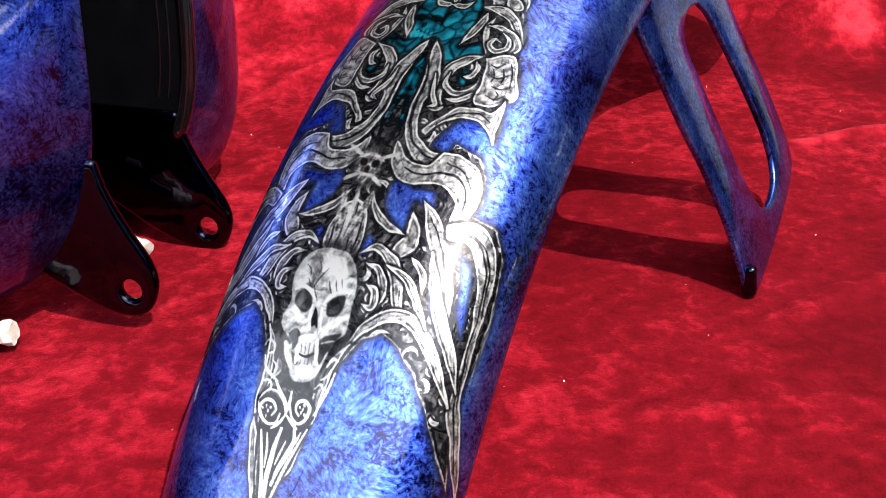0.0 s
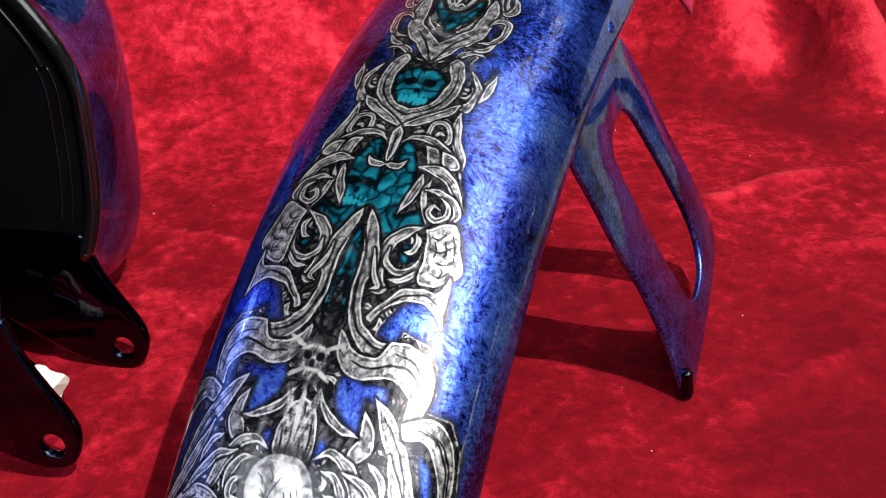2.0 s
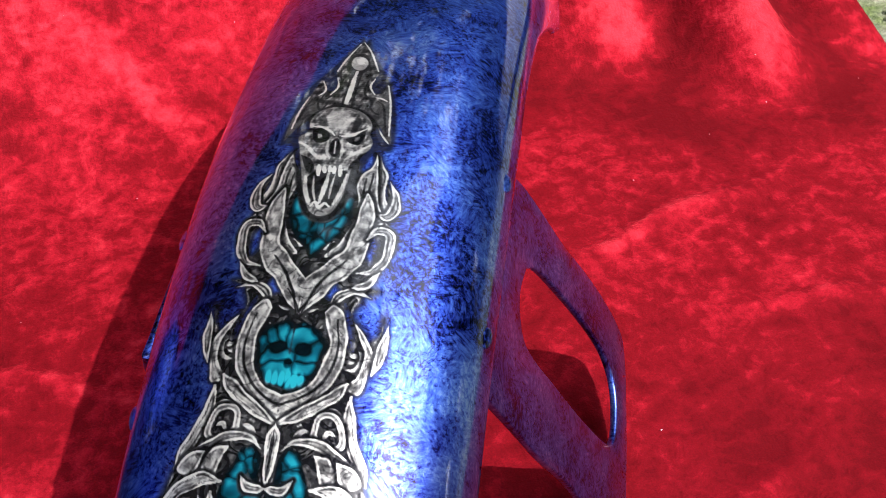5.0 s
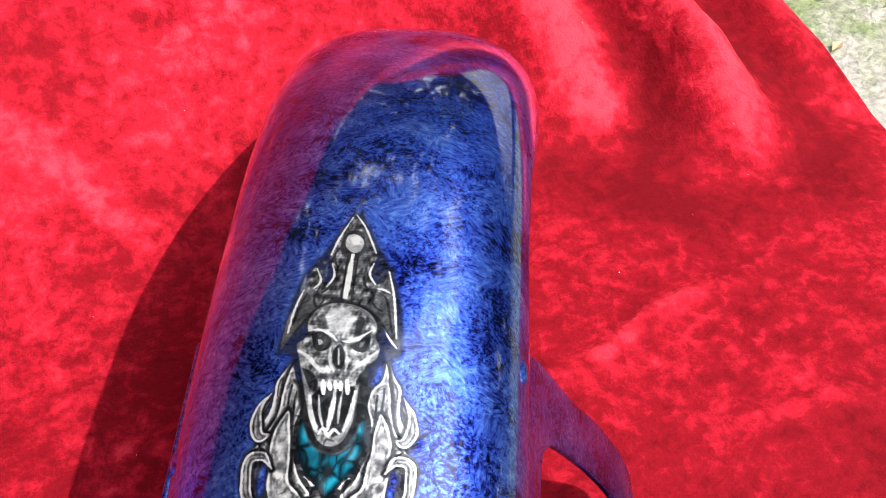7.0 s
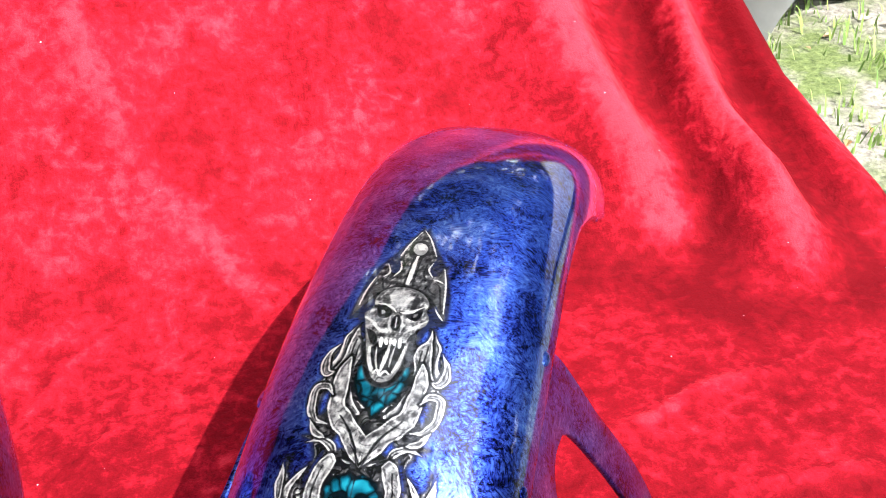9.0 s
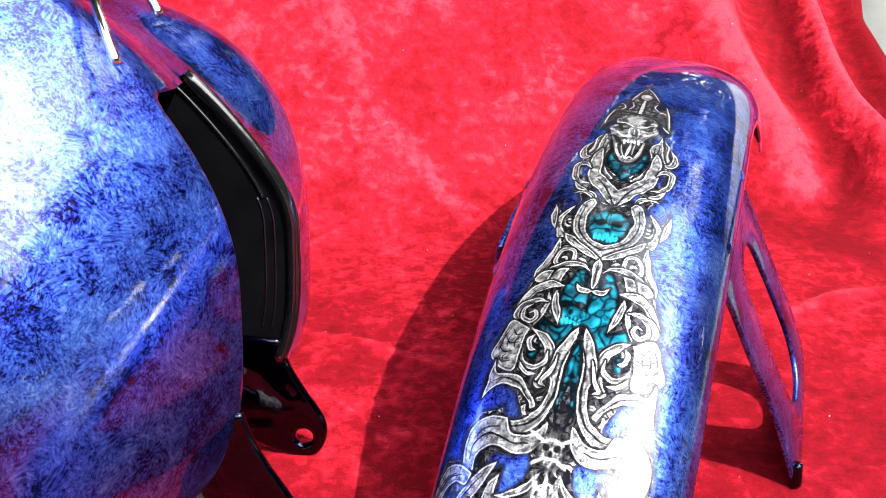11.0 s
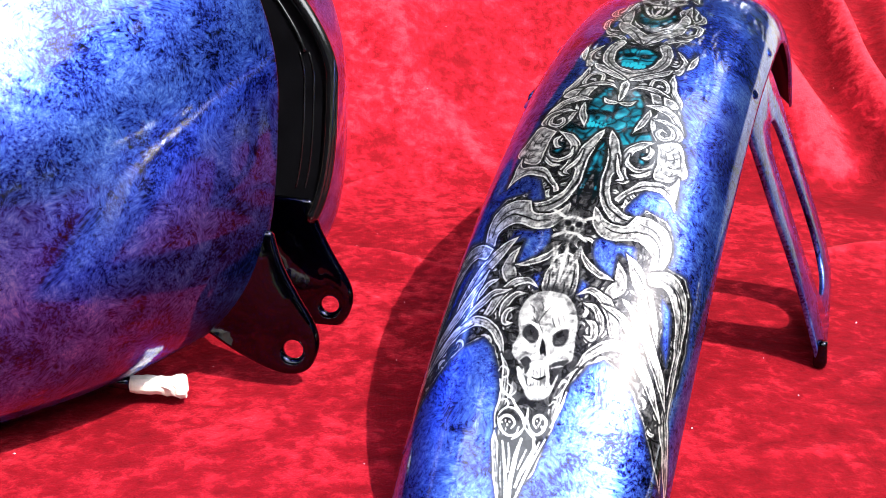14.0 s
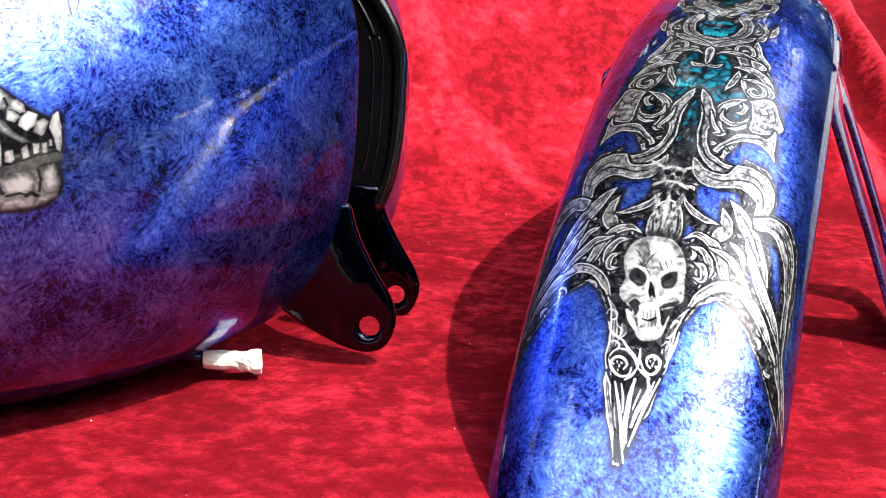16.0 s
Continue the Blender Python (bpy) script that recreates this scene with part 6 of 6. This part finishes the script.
ART = art_paint()
painted_panel("painted_ornament", pan, {"tone": tone, "teal": teal_v, "cover": cover, "busy": busy}, ART, fender, "airbrushed silver skulls and thorned filigree round teal windows")
cut_row = int(np.searchsorted(JZ, 137.0))
cut_col = int(np.searchsorted(JX, -104.0))
for name, cols, rows, label in (("painted_jaw", slice(None), slice(0, cut_row), "airbrushed bone-white jaw with fangs"), ("painted_fang", slice(0, cut_col), slice(cut_row, None), "airbrushed bone-white fang"), ("painted_fang", slice(cut_col, None), slice(cut_row, None), "airbrushed bone-white fang")):
    none = np.zeros(XG[cols, rows].shape)
    painted_panel(name, jaw_pts[cols, rows][:, ::-1], {"tone": j_tone[cols, rows][:, ::-1], "teal": none, "cover": j_cover[cols, rows][:, ::-1], "busy": none}, ART, tank, label)


# ---- the garden round about ----
def leaf_green(name, a, b):
    n = Nodes(name)
    info = n.node("ShaderNodeNewGeometry").outputs["Random Per Island"]
    n.set(Base_Color=n.ramp(info, [(0.0, a), (1.0, b)]).outputs[0], Roughness=0.6)
    return n.mat


LEAF = leaf_green("tree_leaves", (0.02, 0.05, 0.012), (0.06, 0.12, 0.03))
BLADE = leaf_green("grass_blades", (0.10, 0.20, 0.035), (0.30, 0.42, 0.12))
LITTER = leaf_green("dry_leaves", (0.30, 0.14, 0.05), (0.62, 0.50, 0.34))
BARK = simple("bark", (0.09, 0.065, 0.045), 0.9, 0.0, 0.4, 14.0, bump=0.8)


def tree(x, y, height, crown, seed, mid_at=0.54, deep=0.50):
    """A tapered trunk with limbs and a crown of many leaf clumps."""
    r = random.Random(seed)
    top = tagged(new("tree"), "leafy dark green tree out of view, added for dark reflections", "tree", group="garden trees")
    top.location = (x, y, GROUND)
    bm = tube(smooth_line([(0, 0, 0), (0.1, 0.05, height * 0.25), (0.0, 0.1, height * 0.6)], 6), 0.22, 10, taper=lambda t: 1.1 - 0.6 * t)
    for k in range(7):
        a = k * 0.9 + r.random()
        z = height * (0.3 + 0.04 * k)
        bm = tube(smooth_line([(0, 0, z), (math.cos(a) * crown * 0.3, math.sin(a) * crown * 0.3, z + height * 0.12), (math.cos(a) * crown * 0.7, math.sin(a) * crown * 0.7, z + height * 0.25)], 5), 0.09, 7, bm, taper=lambda t: 1 - 0.7 * t)
    part("trunk", bm, BARK, top)
    vs, fs = [], []
    for k in range(150):
        a, e = r.uniform(0, 6.283), r.uniform(-1.1, 1.2)
        rad = r.uniform(0.35, 1.0)
        mid = Vector((math.cos(a) * math.cos(e) * crown * rad, math.sin(a) * math.cos(e) * crown * rad, height * mid_at + math.sin(e) * height * deep * rad))
        for _ in range(26):
            p = mid + Vector((r.gauss(0, 1), r.gauss(0, 1), r.gauss(0, 0.8))) * crown * 0.13
            u = Vector((r.gauss(0, 1), r.gauss(0, 1), r.gauss(0, 1))).normalized()
            w = u.orthogonal().normalized()
            s = r.uniform(0.2, 0.36)
            i = len(vs)
            vs += [p - u * s, p + w * s * 0.6, p + u * s, p - w * s * 0.6]
            fs.append((i, i + 1, i + 2, i + 3))
    me = bpy.data.meshes.new("crown")
    me.from_pydata(vs, [], fs)
    me.materials.append(LEAF)
    ob = new("crown", me)
    ob.parent = top


# unseen trees, added and sized to block the sky in the paint's reflections
for k, (az, dist, height, crown) in enumerate(((-14, 5.8, 13.0, 3.6), (30, 7.4, 10.6, 3.0), (52, 9.0, 5.4, 2.8), (74, 8.0, 6.8, 3.0), (95, 8.6, 6.2, 3.0), (114, 10.0, 6.2, 3.2), (137, 11.5, 7.4, 3.2), (163, 11.0, 6.2, 3.0), (-48, 7.0, 13.0, 4.0), (-82, 8.5, 11.0, 3.4), (-148, 10.0, 5.2, 3.0), (-172, 11.0, 5.6, 3.0), (-114, 12.0, 4.6, 2.6))):
    tree(dist * math.sin(math.radians(az)), 0.4 + dist * math.cos(math.radians(az)), height, crown, 40 + k)

# unseen tree added so that its crown over the table darkens overhead reflections
tree(-2.4, 0.8, 10.0, 4.6, 77, 0.76, 0.24)

# an unseen hedge, added behind to keep bright low sky out of the reflections
r = random.Random(11)
vs, fs = [], []
for _ in range(22000):
    a = r.uniform(-1.9, 1.25)
    d = r.uniform(6.6, 7.6)
    p = Vector((d * math.sin(a), 0.5 + d * math.cos(a), GROUND + r.uniform(0.0, 5.0 + 0.3 * math.sin(a * 9))))
    u = Vector((r.gauss(0, 1), r.gauss(0, 1), r.gauss(0, 1))).normalized()
    w, s = u.orthogonal().normalized(), r.uniform(0.10, 0.2)
    i = len(vs)
    vs += [p - u * s, p + w * s * 0.6, p + u * s, p - w * s * 0.6]
    fs.append((i, i + 1, i + 2, i + 3))
me = bpy.data.meshes.new("hedge")
me.from_pydata(vs, [], fs)
me.materials.append(LEAF)
tagged(new("hedge", me), "dense dark green hedge out of view, added for dark reflections", "hedge", kind="stuff")

# a tarpaulin-covered trailer stands past the table
trailer = tagged(new("covered_trailer"), "low trailer under a slack grey tarpaulin", "trailer")
nu, nv = 60, 40
us, vs_ = np.linspace(0, 1, nu), np.linspace(0, 1, nv)
tarp_pts = np.zeros((nu, nv, 3))
for i, u in enumerate(us):
    for j, v in enumerate(vs_):
        x = 1.15 + 2.85 * u
        w = abs(2 * v - 1)
        y = 2.55 + 1.7 * v
        z = 0.20 - 0.70 * w ** 7 - 0.45 * abs(2 * u - 1) ** 12
        sag = 0.05 * math.sin(u * 31 + v * 4) * w ** 3 + 0.04 * noise.noise(Vector((u * 6, v * 5, 1.0)))
        tarp_pts[i, j] = (x, y + sag * (1 if v > 0.5 else -1), z + sag * 0.6)
part("tarpaulin", grid_mesh(tarp_pts), TARP, trailer)
# black block added in place of the deep shade under the tarpaulin
part("dark_block", box((1.1, 2.68, -0.50), (3.9, 4.1, -0.35), 0.02), RUBBER, trailer, smooth=False)
for wx in (1.5, 3.3):
    for wy in (2.75, 4.0):
        bm = bmesh.new()
        bmesh.ops.create_cone(bm, cap_ends=True, segments=28, radius1=0.2, radius2=0.2, depth=0.14)
        bmesh.ops.bevel(bm, geom=[e for e in bm.edges if e.calc_face_angle(0) > 1], offset=0.03, segments=3, affect='EDGES')
        bmesh.ops.transform(bm, matrix=Matrix.Translation((wx, wy, GROUND + 0.2)) @ Matrix.Rotation(radians(90), 4, 'X'), verts=bm.verts)
        part("wheel", bm, RUBBER, trailer)

# grass and fallen leaves where the ground shows past the cloth
r = random.Random(3)
vs, fs = [], []
tufts = [(r.uniform(0.55, 2.6), r.uniform(0.7, 3.0)) for _ in range(420)]
tufts = [p for p in tufts if noise.noise(Vector((p[0] * 2.2, p[1] * 2.2, 7))) > -0.12]
for tx, ty in tufts:
    for _ in range(r.randint(6, 16)):
        x, y = tx + r.gauss(0, 0.03), ty + r.gauss(0, 0.03)
        a, h, w = r.uniform(0, 6.283), r.uniform(0.015, 0.055), r.uniform(0.0015, 0.0035)
        ca, sa = math.cos(a), math.sin(a)
        b = r.uniform(0.2, 0.9) * h
        i = len(vs)
        vs += [(x - sa * w, y + ca * w, GROUND), (x + sa * w, y - ca * w, GROUND), (x + ca * b * 0.4 + sa * w * 0.7, y + sa * b * 0.4 - ca * w * 0.7, GROUND + h * 0.7), (x + ca * b * 0.4 - sa * w * 0.7, y + sa * b * 0.4 + ca * w * 0.7, GROUND + h * 0.7), (x + ca * b, y + sa * b, GROUND + h)]
        fs += [(i, i + 1, i + 2, i + 3), (i + 3, i + 2, i + 4)]
me = bpy.data.meshes.new("grass")
me.from_pydata(vs, [], fs)
me.materials.append(BLADE)
tagged(new("grass", me), "thin tufts of green grass on bare soil", "grass", kind="stuff")
vs, fs = [], []
for _ in range(380):
    x, y, a, s = r.uniform(0.55, 2.6), r.uniform(0.7, 3.0), r.uniform(0, 6.283), r.uniform(0.006, 0.022)
    i = len(vs)
    ca, sa = math.cos(a) * s, math.sin(a) * s
    z = GROUND + r.uniform(0.002, 0.012)
    lift = r.uniform(0.002, 0.01)
    vs += [(x - ca, y - sa, z), (x + sa * 0.5, y - ca * 0.5, z + lift), (x + ca, y + sa, z + lift * 0.3), (x - sa * 0.5, y + ca * 0.5, z + lift), (x, y, z)]
    fs += [(i, i + 1, i + 4), (i + 1, i + 2, i + 4), (i + 2, i + 3, i + 4), (i + 3, i, i + 4)]
me = bpy.data.meshes.new("fallen_leaves")
me.from_pydata(vs, [], fs)
me.materials.append(LITTER)
tagged(new("fallen_leaves", me), "scattered dry tan and orange leaves", "leaves", kind="stuff")

# lint on the velvet
LINT = simple("white_lint", (0.85, 0.8, 0.78), 0.8)
vs, fs = [], []
for _ in range(110):
    x, y = r.uniform(-0.3, 0.47), r.uniform(0.1, 1.05)
    u = int(np.clip((x - EDGE_L) / (EDGE_X - EDGE_L) * (nx - 1), 0, nx - 1))
    v = int(np.clip((y - EDGE_F) / (EDGE_B - EDGE_F) * (ny - 1), 0, ny - 1))
    p, s = Vector((X[u, v], Y[u, v], Z[u, v] + 0.0008)), r.choice((0.0002, 0.00025, 0.0003, 0.0005))
    i = len(vs)
    for k in range(6):
        vs.append(p + Vector(((1, 0, 0), (-1, 0, 0), (0, 1, 0), (0, -1, 0), (0, 0, 1), (0, 0, -1))[k]) * s * r.uniform(0.6, 1.4))
    fs += [(i, i + 2, i + 4), (i + 2, i + 1, i + 4), (i + 1, i + 3, i + 4), (i + 3, i, i + 4), (i + 2, i, i + 5), (i + 1, i + 2, i + 5), (i + 3, i + 1, i + 5), (i, i + 3, i + 5)]
me = bpy.data.meshes.new("lint")
me.from_pydata(vs, [], fs)
me.materials.append(LINT)
tagged(new("lint", me), "tiny white specks of lint on velvet", "lint", kind="stuff")
